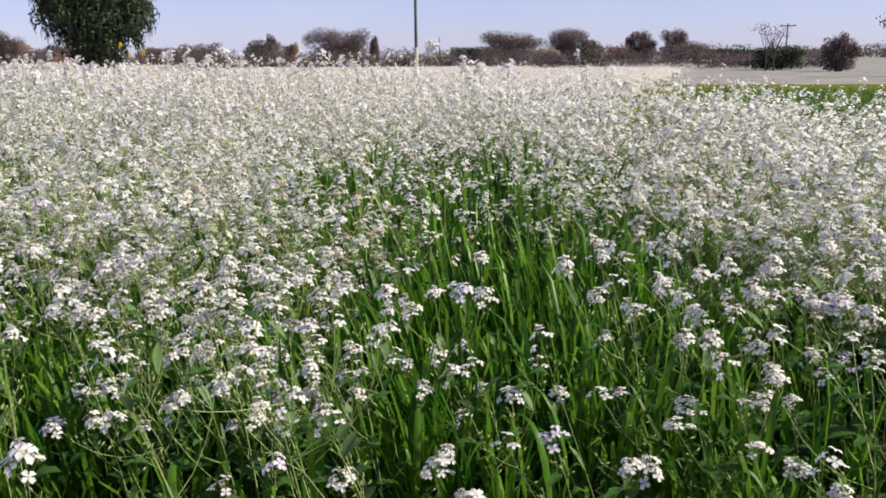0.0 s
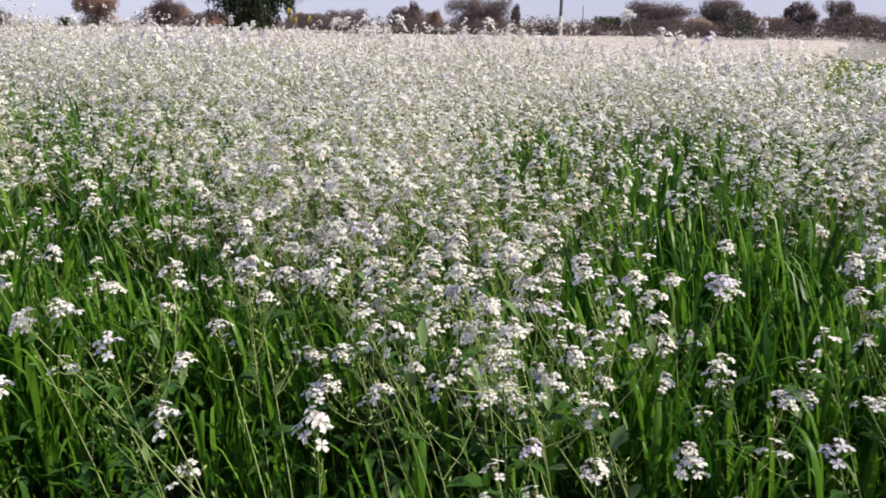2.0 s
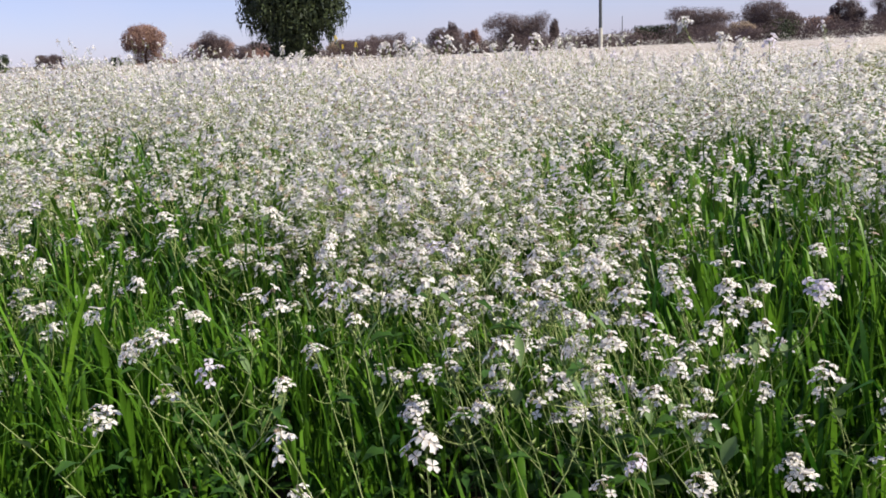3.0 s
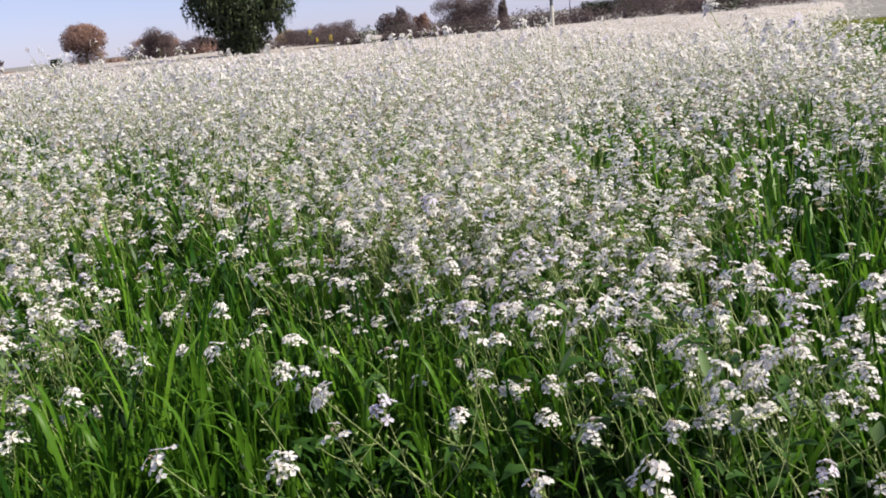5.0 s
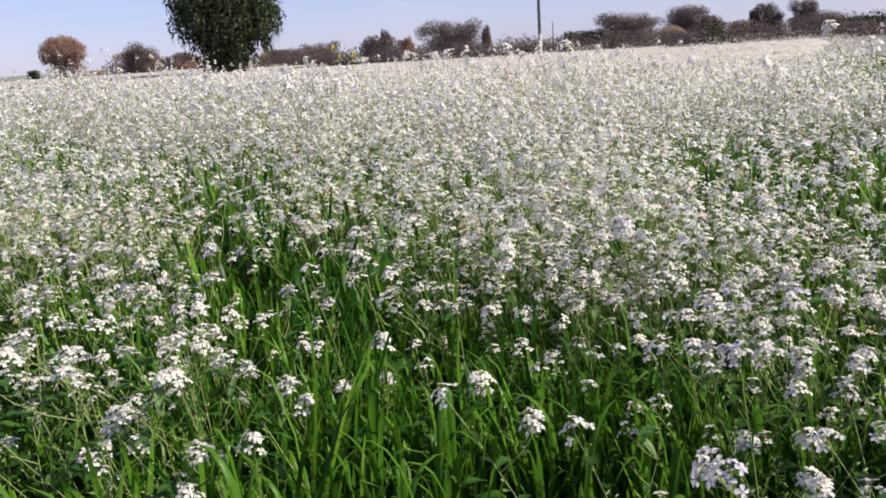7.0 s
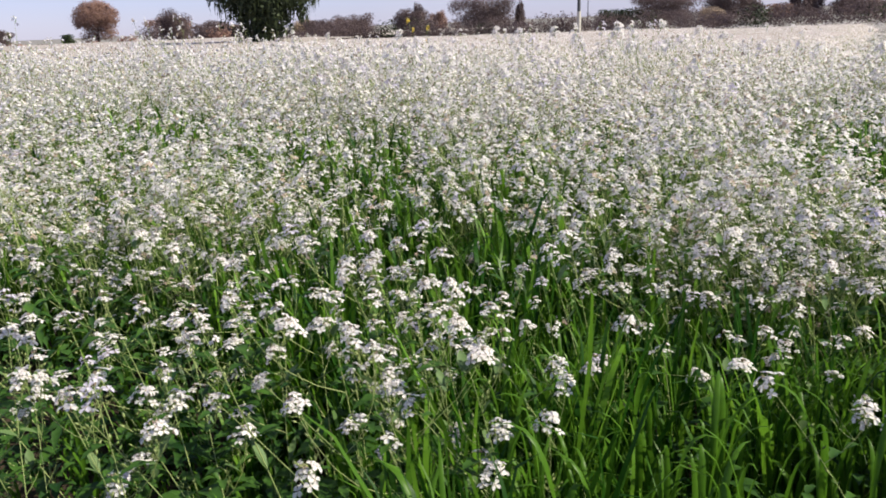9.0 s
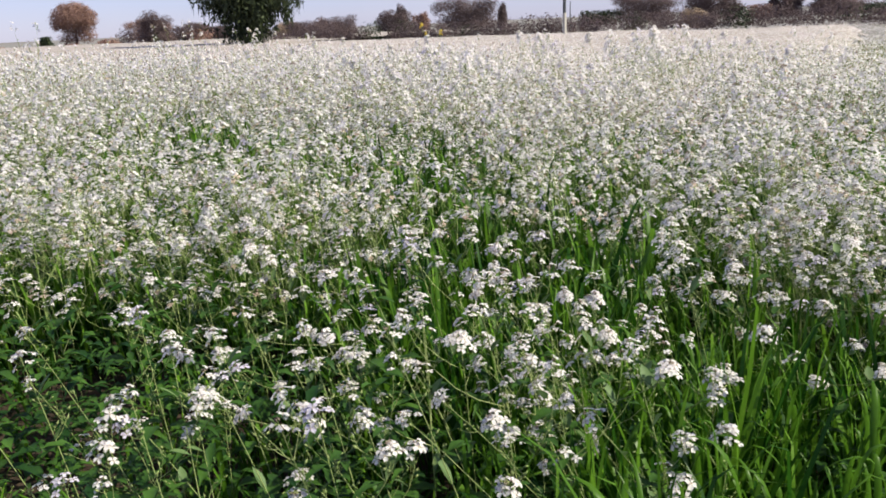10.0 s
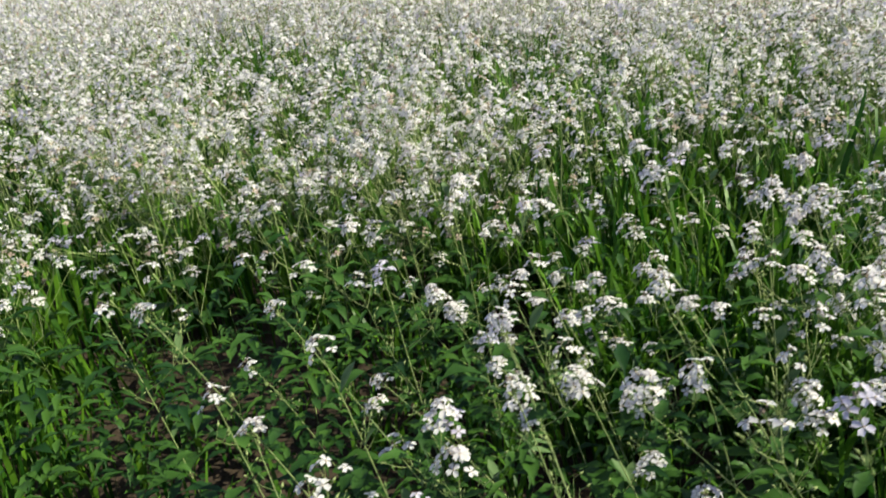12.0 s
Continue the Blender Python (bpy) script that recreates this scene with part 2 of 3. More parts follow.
def plant_plan(rng, lean=0.24, few=4, many=7, sprawl=0.1):
    """Stem curves of one radish plant, about 0.85 m tall: the main stem first, then its branches."""
    top = Vector((-lean * rng.uniform(0.2, 1.3), rng.uniform(-0.06, 0.06), rng.uniform(0.80, 0.88)))
    main = bend(Vector((0, 0, 0)), Vector((top.x * sprawl + rng.uniform(-0.05, 0.05), top.y * 0.2, 0.5)), top, 7)
    curves = [main]
    for i in range(rng.randint(few, many)):
        k = rng.uniform(2.0, 6.0)
        p = main[int(k)].lerp(main[int(k) + 1], k % 1)
        w = i * 2.4 + rng.uniform(-0.5, 0.5)
        reach = rng.uniform(0.09, 0.30)
        end = Vector((p.x + math.cos(w) * reach - 0.05, p.y + math.sin(w) * reach, min(0.92, p.z + rng.uniform(0.12, 0.38))))
        curves.append(bend(p, p + Vector((math.cos(w) * reach * 0.8, math.sin(w) * reach * 0.8, 0.08)), end, 5))
    return curves


def blade_points(base, w, tall, reach, droop, n):
    out = Vector((math.cos(w), math.sin(w), 0))
    return bend(base, base + Vector((0, 0, tall)) + out * reach * 0.15, base + out * reach + Vector((0, 0, tall * (1 - droop))), n)


# ---- plan of the field ----
def ahead_of_path(x, y):
    """Metres in front of the line that the walk follows."""
    return y - 2.40 - 0.162 * x


def patch(x, y, cx, cy, ex, ey, half):
    """1 within a long patch from (cx, cy) to (ex, ey), falling to 0 past its half width."""
    dx, dy = ex - cx, ey - cy
    t = np.clip(((x - cx) * dx + (y - cy) * dy) / (dx * dx + dy * dy), 0, 1)
    r = np.hypot(x - cx - t * dx, y - cy - t * dy) / half
    return np.clip(1.6 - r * 1.1, 0, 1)


def wobble(x, y, f):
    return 0.5 + 0.25 * (np.sin(f * x + 1.3 * np.sin(0.7 * f * y)) + np.sin(f * 0.8 * y + 2.1 + 1.7 * np.sin(0.6 * f * x + 1)))


def green(x, y):
    """Where wheat stands and few flowers grow, 0 to 1."""
    g = np.maximum(0.5 * patch(x, y, 1.35, 4.5, 0.9, 5.3, 0.46), 0.90 * patch(x, y, 0.8, 5.4, 0.45, 7.3, 0.46))
    g = np.maximum(g, 0.70 * patch(x, y, 1.35, 5.7, 0.6, 5.4, 0.34))
    g = np.maximum(g, 0.95 * patch(x, y, -0.95, 3.3, -1.25, 4.4, 0.36))
    g = np.maximum(g, 0.88 * patch(x, y, -0.8, 4.0, -0.95, 4.5, 0.26))
    g = np.maximum(g, 0.25 * patch(x, y, -0.2, 3.3, -0.6, 3.9, 0.40))
    g = np.maximum(g, 0.65 * patch(x, y, -0.4, 4.2, -0.85, 4.4, 0.26))
    g = np.maximum(g, 0.92 * patch(x, y, -1.6, 5.0, -2.45, 5.4, 0.30))
    g = np.maximum(g, 0.95 * patch(x, y, -2.6, 5.6, -3.4, 6.35, 0.30))
    g = np.maximum(g, 0.80 * patch(x, y, -4.0, 6.4, -6.2, 7.5, 0.32))
    g = np.maximum(g, 0.90 * patch(x, y, -0.3, 6.7, -0.68, 8.0, 0.32))
    g = np.maximum(g, np.maximum(0.50 * patch(x, y, -1.75, 4.9, -2.2, 5.9, 0.36), 0.55 * patch(x, y, -1.95, 4.4, -2.6, 4.8, 0.26)))
    g = np.maximum(g, 0.55 * patch(x, y, -2.5, 6.8, -3.3, 6.8, 0.30))
    g = np.maximum(g, 0.60 * patch(x, y, -3.7, 12.0, -4.1, 12.4, 0.5))
    return np.clip(g + 0.30 * (wobble(x, y, 2.6) - 0.55), 0, 1)


def sparse(x, y):
    """Where the wheat has stayed low and the ground lies in shade, 0 to 1."""
    g = patch(x, y, 0.1, 3.7, -0.65, 3.7, 0.48)
    g = np.maximum(g, 0.85 * patch(x, y, -0.45, 3.5, -0.75, 4.0, 0.36))
    g = np.maximum(g, patch(x, y, -2.6, 3.5, -4.1, 4.1, 0.50))
    return np.maximum(g, patch(x, y, 0.98, 3.88, 1.5, 4.2, 0.42))


def thin(x, y):
    """Where few flowers stand, 0 to 1: the wheat, and the leafy edge by the path."""
    d = ahead_of_path(x, y)
    edge = 0.97 * np.clip((2.05 + 0.2 * np.clip(-x - 2.2, 0, 1) - d) / 0.35, 0, 1) * np.clip((-1.5 - x) / 0.5, 0, 1)
    gap = 0.92 * patch(x, y, 0.1, 3.45, -0.5, 3.9, 0.45)
    gap = np.maximum(gap, 0.95 * patch(x, y, 0.08, 3.85, -0.64, 4.0, 0.48))
    gap = np.maximum(gap, 0.88 * patch(x, y, 1.05, 3.9, 1.7, 4.3, 0.48))
    gap = np.maximum(gap, 0.85 * patch(x, y, -2.9, 3.8, -4.1, 4.1, 0.34))
    gap = np.maximum(gap, 0.86 * patch(x, y, -0.25, 4.15, -0.85, 4.4, 0.32))
    return np.maximum(np.maximum(green(x, y), edge), gap)


def height(x, y):
    """How high the flowers stand."""
    d = ahead_of_path(x, y)
    left = np.clip((-x - 2.5) / 5, 0, 1) * np.clip((d - 2.5) / 4, 0, 1) * np.clip((17 - d) / 7, 0, 1)
    h = 0.85 + 0.05 * np.clip(d - 1.3, 0, 4) + 0.32 * left
    return h - 0.12 * np.clip((d - 35) / 25, 0, 1) * np.clip((x + 65) / 20, 0, 1) - 0.40 * np.clip((d - 9) / 22, 0, 1) * (1 - 0.5 * np.clip(-x / 40 - 0.3, 0, 1)) + 0.06 * (wobble(x, y, 1.1) - 0.5)


def clump(x, y):
    """How thickly the flowers stand together, in drifts and gaps, 0.1 to 1."""
    return np.clip(np.maximum(0.06 + 1.1 * wobble(x, y, 3.9) + 1.2 * (wobble(y, x, 9.7) - 0.5), np.maximum(patch(x, y, -0.95, 5.6, -0.1, 4.75, 0.42), patch(x, y, -3.4, 5.3, -2.5, 4.3, 0.36))), 0.1, 1)


def in_field(x, y):
    return ~((x > 0.7 + 0.05 * (y - 14) + 0.5 * np.sin(0.9 * y)) & (y > 11.6 - 0.25 * (x - 1)))


def seen_from_path(x, y):
    return (np.degrees(np.arctan2(x - 1.4, y - 2.4)) < 20) & (np.degrees(np.arctan2(x + 2.2, y - 2.0)) > -64)


def sown(count, near, far, rs, wide=False):
    """Random places in the field between two distances from the path."""
    x = rs.uniform(-far * 1.6 - 5, 6 if not wide else far, count)
    y = rs.uniform(-1, far + 4, count)
    d = ahead_of_path(x, y)
    r = np.hypot(np.maximum(0, np.abs(x + 0.4) - 1.8), d)
    ok = (d > 0.3) & (r >= near) & (r < far) & seen_from_path(x, y) & in_field(x, y)
    return x[ok], y[ok]


def area_count(near, far, per_metre):
    """How many random places to draw, so that per_metre of them fall on each square metre."""
    return int(per_metre * (far * 1.6 + 11) * (far + 5))


def strewn(name, shapes, x, y, z, turn, size, tall, label, category, mats=PLANT_MATS, tilt=0.12, seed=0):
    """One mesh of kind stuff: shapes set down at all the places."""
    rs = np.random.RandomState(seed)
    pick = rs.randint(0, len(shapes), len(x))
    vs, fs, ms, o = [], [], [], 0
    for k, shape in enumerate(shapes):
        v, f, m = shape.arrays()
        i = np.nonzero(pick == k)[0]
        if not len(i):
            continue
        c, s = np.cos(turn[i])[:, None], np.sin(turn[i])[:, None]
        px, py = v[None, :, 0] * c - v[None, :, 1] * s, v[None, :, 0] * s + v[None, :, 1] * c
        pz = v[None, :, 2] * tall[i][:, None]
        lx, ly = rs.normal(-0.05, tilt, len(i))[:, None], rs.normal(0, tilt, len(i))[:, None]
        big = np.stack([(px * size[i][:, None] + lx * pz) + x[i][:, None], (py * size[i][:, None] + ly * pz) + y[i][:, None], pz + z[i][:, None]], -1)
        vs.append(big.reshape(-1, 3))
        fs.append((f[None] + (np.arange(len(i)) * len(v))[:, None, None] + o).reshape(-1, 3))
        ms.append(np.tile(m, len(i)))
        o += len(i) * len(v)
    ob = new(name, to_mesh(name, np.concatenate(vs), np.concatenate(fs), np.concatenate(ms), mats))
    return tagged(ob, label, category, kind="stuff")


# ---- ground ----
def sheet(name, mat, xs, ys, level, kind_label, kind="structure"):
    gx, gy = np.meshgrid(xs, ys)
    gz = level(gx, gy)
    v = np.stack([gx, gy, gz], -1).reshape(-1, 3)
    w = len(xs)
    q = np.array([(j * w + i, j * w + i + 1, (j + 1) * w + i + 1, (j + 1) * w + i) for j in range(len(ys) - 1) for i in range(w - 1)])
    f = np.concatenate([q[:, [0, 1, 2]], q[:, [0, 2, 3]]])
    return tagged(new(name, to_mesh(name, v, f, np.zeros(len(f), int), (mat,))), kind_label, kind=kind)


near_steps = np.concatenate([[-4000, -1500, -600, -250, -100, -50, -25], np.linspace(-12, 12, 97), [25, 50, 100, 250, 600, 1500, 4000]])
sheet("ground", SOIL, near_steps, near_steps + 4, lambda x, y: np.where(np.hypot(x, y - 4) < 14, 0.025 * (wobble(x, y, 9) - 0.5) + 0.03 * (wobble(x, y, 3.1) - 0.5), -0.02),
      "dark crumbly soil of a farm field")


def canopy_level(x, y):
    lump = 0.05 * (wobble(x, y, 3.7) - 0.5) + 0.05 * (wobble(x, y, 9.1) - 0.5)
    d = ahead_of_path(x, y)
    rim = np.minimum(np.clip((d - 8.2) / 1.5, 0.03, 1), np.clip((0.7 + 0.05 * (y - 14) + 0.5 * np.sin(0.9 * y) - 1.2 - x) / 1.5, 0.03, 1))
    return (height(x, y) - 0.16 - 0.13 * np.clip((22 - d) / 12, 0, 1) + lump) * rim


def canopy_patch(name, xs, ys, keep):
    gx, gy = np.meshgrid(xs, ys)
    v = np.stack([gx, gy, canopy_level(gx, gy)], -1).reshape(-1, 3)
    w = len(xs)
    q = np.array([(j * w + i, j * w + i + 1, (j + 1) * w + i + 1, (j + 1) * w + i) for j in range(len(ys) - 1) for i in range(w - 1)])
    mid = v[q].mean(1)
    q = q[keep(mid[:, 0], mid[:, 1])]
    f = np.concatenate([q[:, [0, 1, 2]], q[:, [0, 2, 3]]])
    ob = new(name, to_mesh(name, v, f, np.zeros(len(f), int), (CANOPY,)))
    return tagged(ob, "dense far canopy of white wild radish in bloom", "flower field", kind="stuff")


canopy_patch("flower_canopy", np.linspace(-150, 6, 313), np.linspace(6, 130, 249),
             lambda x, y: (ahead_of_path(x, y) > 8.3) & in_field(x + 1.6, y) & in_field(x, y + 1.2) & seen_from_path(x, y) & (ahead_of_path(x, y) < np.where(x < -45, 125, np.where(x < -10, 70, 61))))
sheet("grass_strip", GRASS, np.linspace(-3, 60, 64), np.linspace(11.8, 40, 60), lambda x, y: 0.03 + 0.05 * (wobble(x, y, 2.3) - 0.5), "bright green strip of low grass beside the flower field")
# past the trees this sheet's pale colour stands for distance haze over the ground
far_x = np.concatenate([[-4000, -1200, -400], np.linspace(-160, 120, 57), [400, 1200, 4000]])
sheet("fallow_field", FALLOW, far_x, np.concatenate([np.linspace(40.4, 150, 40), [250, 500, 1000, 2000, 4000]]), lambda x, y: 0.02 + 0.04 * (wobble(x, y, 0.9) - 0.5), "pale grey fallow field, carried on to the horizon as painted haze")

# ---- trees, shrubs and poles ----
def leaf_cloud(s, lobes, count, size, rng, droop=0.0, mat=0):
    """Leaf sprays through ellipsoid lobes (x, y, z, rx, ry, rz), denser towards their skins."""
    weights = [l[3] * l[4] * l[5] for l in lobes]
    for _ in range(count):
        cx, cy, cz, rx, ry, rz = rng.choices(lobes, weights)[0]
        d = unit((rng.gauss(0, 1), rng.gauss(0, 1), rng.gauss(0, 1)))
        r = rng.random() ** 0.32 * (1 + rng.gauss(0, 0.07))
        c = Vector((cx + d.x * rx * r, cy + d.y * ry * r, cz + d.z * rz * r))
        if c.z < 0.1:
            continue
        n = unit(d * 1.5 + Vector((rng.gauss(0, 0.6), rng.gauss(0, 0.6), rng.gauss(0, 0.6) + 0.3)))
        a, b = sides_of(n)
        w = rng.uniform(0, 6.28)
        a, b = math.cos(w) * a + math.sin(w) * b, math.cos(w) * b - math.sin(w) * a
        k, m = size * rng.uniform(0.6, 1.4), size * rng.uniform(0.3, 0.7)
        if droop:
            s.add([c - k * a, c - 0.3 * k * a + m * b, c + k * a, c + 0.2 * k * a - m * b], [(0, 1, 2, 3)], mat)
        else:
            s.add([c - k * a, c + k * a + m * b, c + 0.6 * k * a - m * b], [(0, 1, 2)], mat)
        if droop and rng.random() < 0.45:
            q = c - Vector((0, 0, rng.uniform(0.3, 1.0) * droop))
            s.add([c + m * 0.4 * a, c - m * 0.4 * a, q], [(0, 1, 2)], mat)


def grow(name, x, y, tall, wide, leaf, lobes, count, size, label, category="tree", trunk=0.12, stems=1, droop=0.0, seed=1, limbs=6):
    """A tree or shrub with a tapered trunk, limbs and a ragged crown, at (x, y)."""
    rng = random.Random(seed)
    root = tagged(new(name), label, category, group="trees along the horizon")
    root.location = (x, y, 0)
    wood = Shape()
    for k in range(stems):
        w = rng.uniform(0, 6.28)
        foot = Vector((math.cos(w), math.sin(w), 0)) * (0 if stems == 1 else wide * 0.12)
        fork = foot + Vector((rng.uniform(-0.05, 0.05) * tall, rng.uniform(-0.05, 0.05) * tall, tall * 0.45))
        tube(wood, bend(foot - Vector((0, 0, 0.1)), foot.lerp(fork, 0.5) + Vector((rng.uniform(-0.1, 0.1), 0, 0)) * tall * 0.3, fork, 5), trunk, trunk * 0.55, 0, 6)
        for i in range(limbs):
            lobe = lobes[i % len(lobes)]
            end = Vector((lobe[0] + rng.uniform(-0.6, 0.6) * lobe[3], lobe[1] + rng.uniform(-0.6, 0.6) * lobe[4], lobe[2] + rng.uniform(-0.2, 0.75) * lobe[5]))
            start = foot.lerp(fork, rng.uniform(0.55, 1.0))
            tube(wood, bend(start, start.lerp(end, 0.5) + Vector((0, 0, 0.12 * tall)), end, 4), trunk * 0.4, trunk * 0.06, 0, 4)
    made("trunk", wood, (BARK,), root, "dark bark trunk and limbs")
    crown = Shape()
    leaf_cloud(crown, lobes, count, size, rng, droop)
    made("crown", crown, (leaf,), root)
    return root


def heap(tall, wide, rng, flat=0.0):
    """Crown lobes for a shrub of that height and width."""
    out = [(rng.uniform(-0.08, 0.08) * wide, 0, tall * 0.50, wide * 0.42, wide * 0.36, tall * 0.46), (0, 0, tall * 0.25, wide * 0.52, wide * 0.38, tall * 0.30)]
    for i in range(9):
        w = i * 0.7 + rng.uniform(-0.5, 0.5)
        r = wide * rng.uniform(0.2, 0.46)
        h = tall * (rng.uniform(0.40, 0.84) if not flat else rng.uniform(0.5, 0.78))
        out.append((math.cos(w) * r, math.sin(w) * r * 0.8, h, wide * rng.uniform(0.10, 0.24), wide * 0.16, tall * rng.uniform(0.14, 0.27)))
    return out


# the tall dark tree, its lower boughs hanging close to the ground
rng = random.Random(5)
big = [(0, 0, 7.4, 5.2, 4.6, 4.4), (-2.9, 0, 5.4, 2.7, 2.6, 2.4), (2.9, 0.4, 5.2, 2.8, 2.6, 2.3), (0.4, -0.8, 4.4, 3.3, 2.6, 2.6), (0.1, 0, 2.6, 3.0, 2.4, 2.0),
       (-1.2, 0.6, 10.2, 3.2, 3.0, 2.2), (1.8, 0, 9.6, 3.0, 2.8, 2.4), (-4.2, 0, 6.8, 1.7, 1.7, 1.6), (4.3, 0, 6.6, 1.7, 1.7, 1.8), (-0.2, -0.4, 1.3, 2.5, 2.0, 1.3)]
for i in range(22):
    w = i * 0.2856 + rng.uniform(-0.12, 0.12)
    low = rng.uniform(0, 1)
    r = 5.9 - 2.5 * low + rng.uniform(-0.4, 0.3)
    big.append((math.cos(w) * r, math.sin(w) * r * 0.85, 6.2 - 3.7 * low, rng.uniform(0.35, 0.75), rng.uniform(0.4, 0.7), rng.uniform(0.7, 1.5)))
grow("evergreen_tree", -49.0, 64.8, 12.0, 11.0, DARK_LEAF, big, 20000, 0.21, "tall dark green evergreen tree with drooping feathery boughs", trunk=0.42, droop=1.1, seed=7, limbs=14)

# the lone rusty tree far off
rng = random.Random(9)
lone = [(0, 0, 4.6, 4.2, 3.4, 2.5), (-3.1, 0, 4.2, 2.1, 1.8, 1.9), (3.0, 0, 4.1, 2.3, 1.8, 2.1), (0.3, 0, 5.8, 2.6, 2.2, 1.5), (1.8, 0, 2.4, 1.6, 1.4, 1.2), (-2.2, 0, 6.3, 1.1, 1.0, 0.8), (2.6, 0, 6.0, 1.3, 1.0, 0.9), (-4.6, 0, 3.3, 1.0, 0.9, 0.9), (4.6, 0, 4.9, 0.9, 0.9, 0.7), (-1.4, 0, 2.5, 1.3, 1.2, 0.9), (2.6, 0, 1.6, 2.2, 1.4, 1.3)]
lone = [tuple(1.6 * v for v in lobe) for lobe in lone + [(-1.5, 0, 1.2, 2.5, 1.5, 1.3)]]
grow("rusty_tree", -187.1, 168.4, 11.0, 14.0, BROWN_LEAF, lone, 13000, 0.26, "round lone tree with rusty brown dry foliage", trunk=0.35, seed=11, limbs=9)

# shrubs and small trees beyond the field: x, y, width, height, leaf, flat top
HEDGE_SHRUBS = (
    (-96.3, 102.9, 5.6, 5.0, 2, 0), (-63.3, 103.7, 5.8, 3.2, 2, 0), (-65.3, 125.7, 6.8, 4.1, 2, 0), (-64.3, 126.1, 1.7, 4.9, 2, 0), (-61.4, 127.7, 2.8, 3.4, 1, 0), (-58.4, 140.2, 11.0, 5.6, 2, 0),
    (-52.4, 142.7, 1.8, 4.7, 2, 0), (-36.0, 147.9, 7.2, 2.6, 0, 0), (-28.0, 149.7, 10.2, 5.1, 2, 1), (-18.0, 151.4, 8.0, 5.5, 2, 0), (-13.8, 151.9, 3.2, 3.4, 2, 0), (-12.7, 91.5, 2.6, 2.0, 3, 0),
    (-9.2, 152.3, 5.2, 2.4, 1, 0), (-7.2, 152.4, 2.0, 4.3, 2, 0),
)
OUTLYING_SHRUBS = (
    (-4.8, 152.5, 3.9, 5.0, 2, 0), (0.5, 152.6, 4.2, 5.2, 2, 0), (2.0, 151.0, 8.6, 3.1, 2, 0), (9.6, 152.5, 9.0, 1.7, 0, 0), (-159.6, 168.1, 11.5, 5.8, 1, 0), (-151.5, 174.9, 10.0, 4.6, 2, 0),
    (-64.7, 99.0, 7.6, 2.7, 2, 0), (-124.9, 84.0, 3.4, 3.5, 0, 0), (-177.8, 130.7, 7.0, 4.0, 2, 1), (-153.2, 129.9, 3.0, 2.4, 0, 0), (8.2, 68.3, 4.2, 1.7, 0, 1), (11.4, 61.8, 2.1, 2.4, 2, 0),
    (-69.6, 100.2, 3.8, 2.8, 3, 0), (-143.0, 176.0, 8.0, 3.4, 2, 0),
)
KINDS = ((DARK_LEAF, "low dark green shrub beyond the field"), (BROWN_LEAF, "brown dry shrub at the field's far edge"), (HAZED_LEAF, "grey-brown shrub at the field's far edge, haze in its colour"), (TAN_LEAF, "pale tan withered bush among darker shrubs"))
for i, (x, y, wide, tall, leaf, flat) in enumerate(HEDGE_SHRUBS + OUTLYING_SHRUBS):
    wide, tall = wide * 1.12, tall * 1.06
    rng = random.Random(100 + i)
    far = math.hypot(x, y) / 150
    grow("shrub", x, y, tall, wide, KINDS[leaf][0], heap(tall, wide, rng, flat), int(1500 + 240 * wide * tall / far), 0.05 + 0.09 * far, KINDS[leaf][1], "shrub", trunk=0.09, stems=3, seed=200 + i, limbs=5)

# thin leaning tree and a nearly bare one by the fallow field
airy = [(-0.5, 0, 2.9, 0.7, 0.6, 0.5), (0.6, 0, 3.4, 0.7, 0.6, 0.5), (0.2, 0, 2.2, 0.5, 0.5, 0.3), (1.6, 0, 1.5, 1.2, 0.8, 0.7)]
grow("slender_tree", 12.4, 50.7, 3.6, 2.2, HAZED_LEAF, airy, 700, 0.09, "slender dark tree with sparse small leaves", trunk=0.08, stems=2, seed=71, limbs=9)
bare = [(-0.6, 0, 2.9, 0.9, 0.7, 0.6), (0.5, 0, 2.7, 0.8, 0.7, 0.6)]
grow("bare_tree", 7.5, 64.6, 3.05, 2.4, HAZED_LEAF, bare, 160, 0.08, "nearly leafless thin-branched tree above dark shrubs", trunk=0.05, stems=3, seed=72, limbs=12)

# low unbroken scrub that closes the gaps between them
scrub = Shape()
rng = random.Random(31)
x = -58.0
while x < 14:
    y = 76 + rng.uniform(-2.5, 4) - 0.08 * min(0, x + 30)
    tall, wide = rng.uniform(1.5, 2.3) * (0.8 if x > 1 else 1.0), rng.uniform(1.8, 4.0)
    leaf_cloud(scrub, [(x, y, tall * 0.45, wide * 0.6, 1.4, tall * 0.55), (x + wide * 0.3, y, tall * 0.6, wide * 0.3, 1.0, tall * 0.4), (x, y, tall * 0.25, wide * 0.6, 1.0, tall * 0.3)], int(wide * 230), 0.11, rng, mat=rng.choice((0, 0, 0, 0, 2)))
    x += wide * rng.uniform(0.35, 0.6)
x = -135.0
while x < -70:
    y = 118 - (x + 70) * -0.25 + rng.uniform(-4, 4)
    tall, wide = rng.uniform(0.9, 2.2) * (0.45 if x < -112 else 1.6), rng.uniform(3, 6)
    leaf_cloud(scrub, [(x, y, tall * 0.45, wide * 0.6, 1.4, tall * 0.55)], int(wide * 90), 0.24, rng, mat=rng.choice((0, 0, 1)))
    x += wide * rng.uniform(0.6, 1.1)
x = 6.0
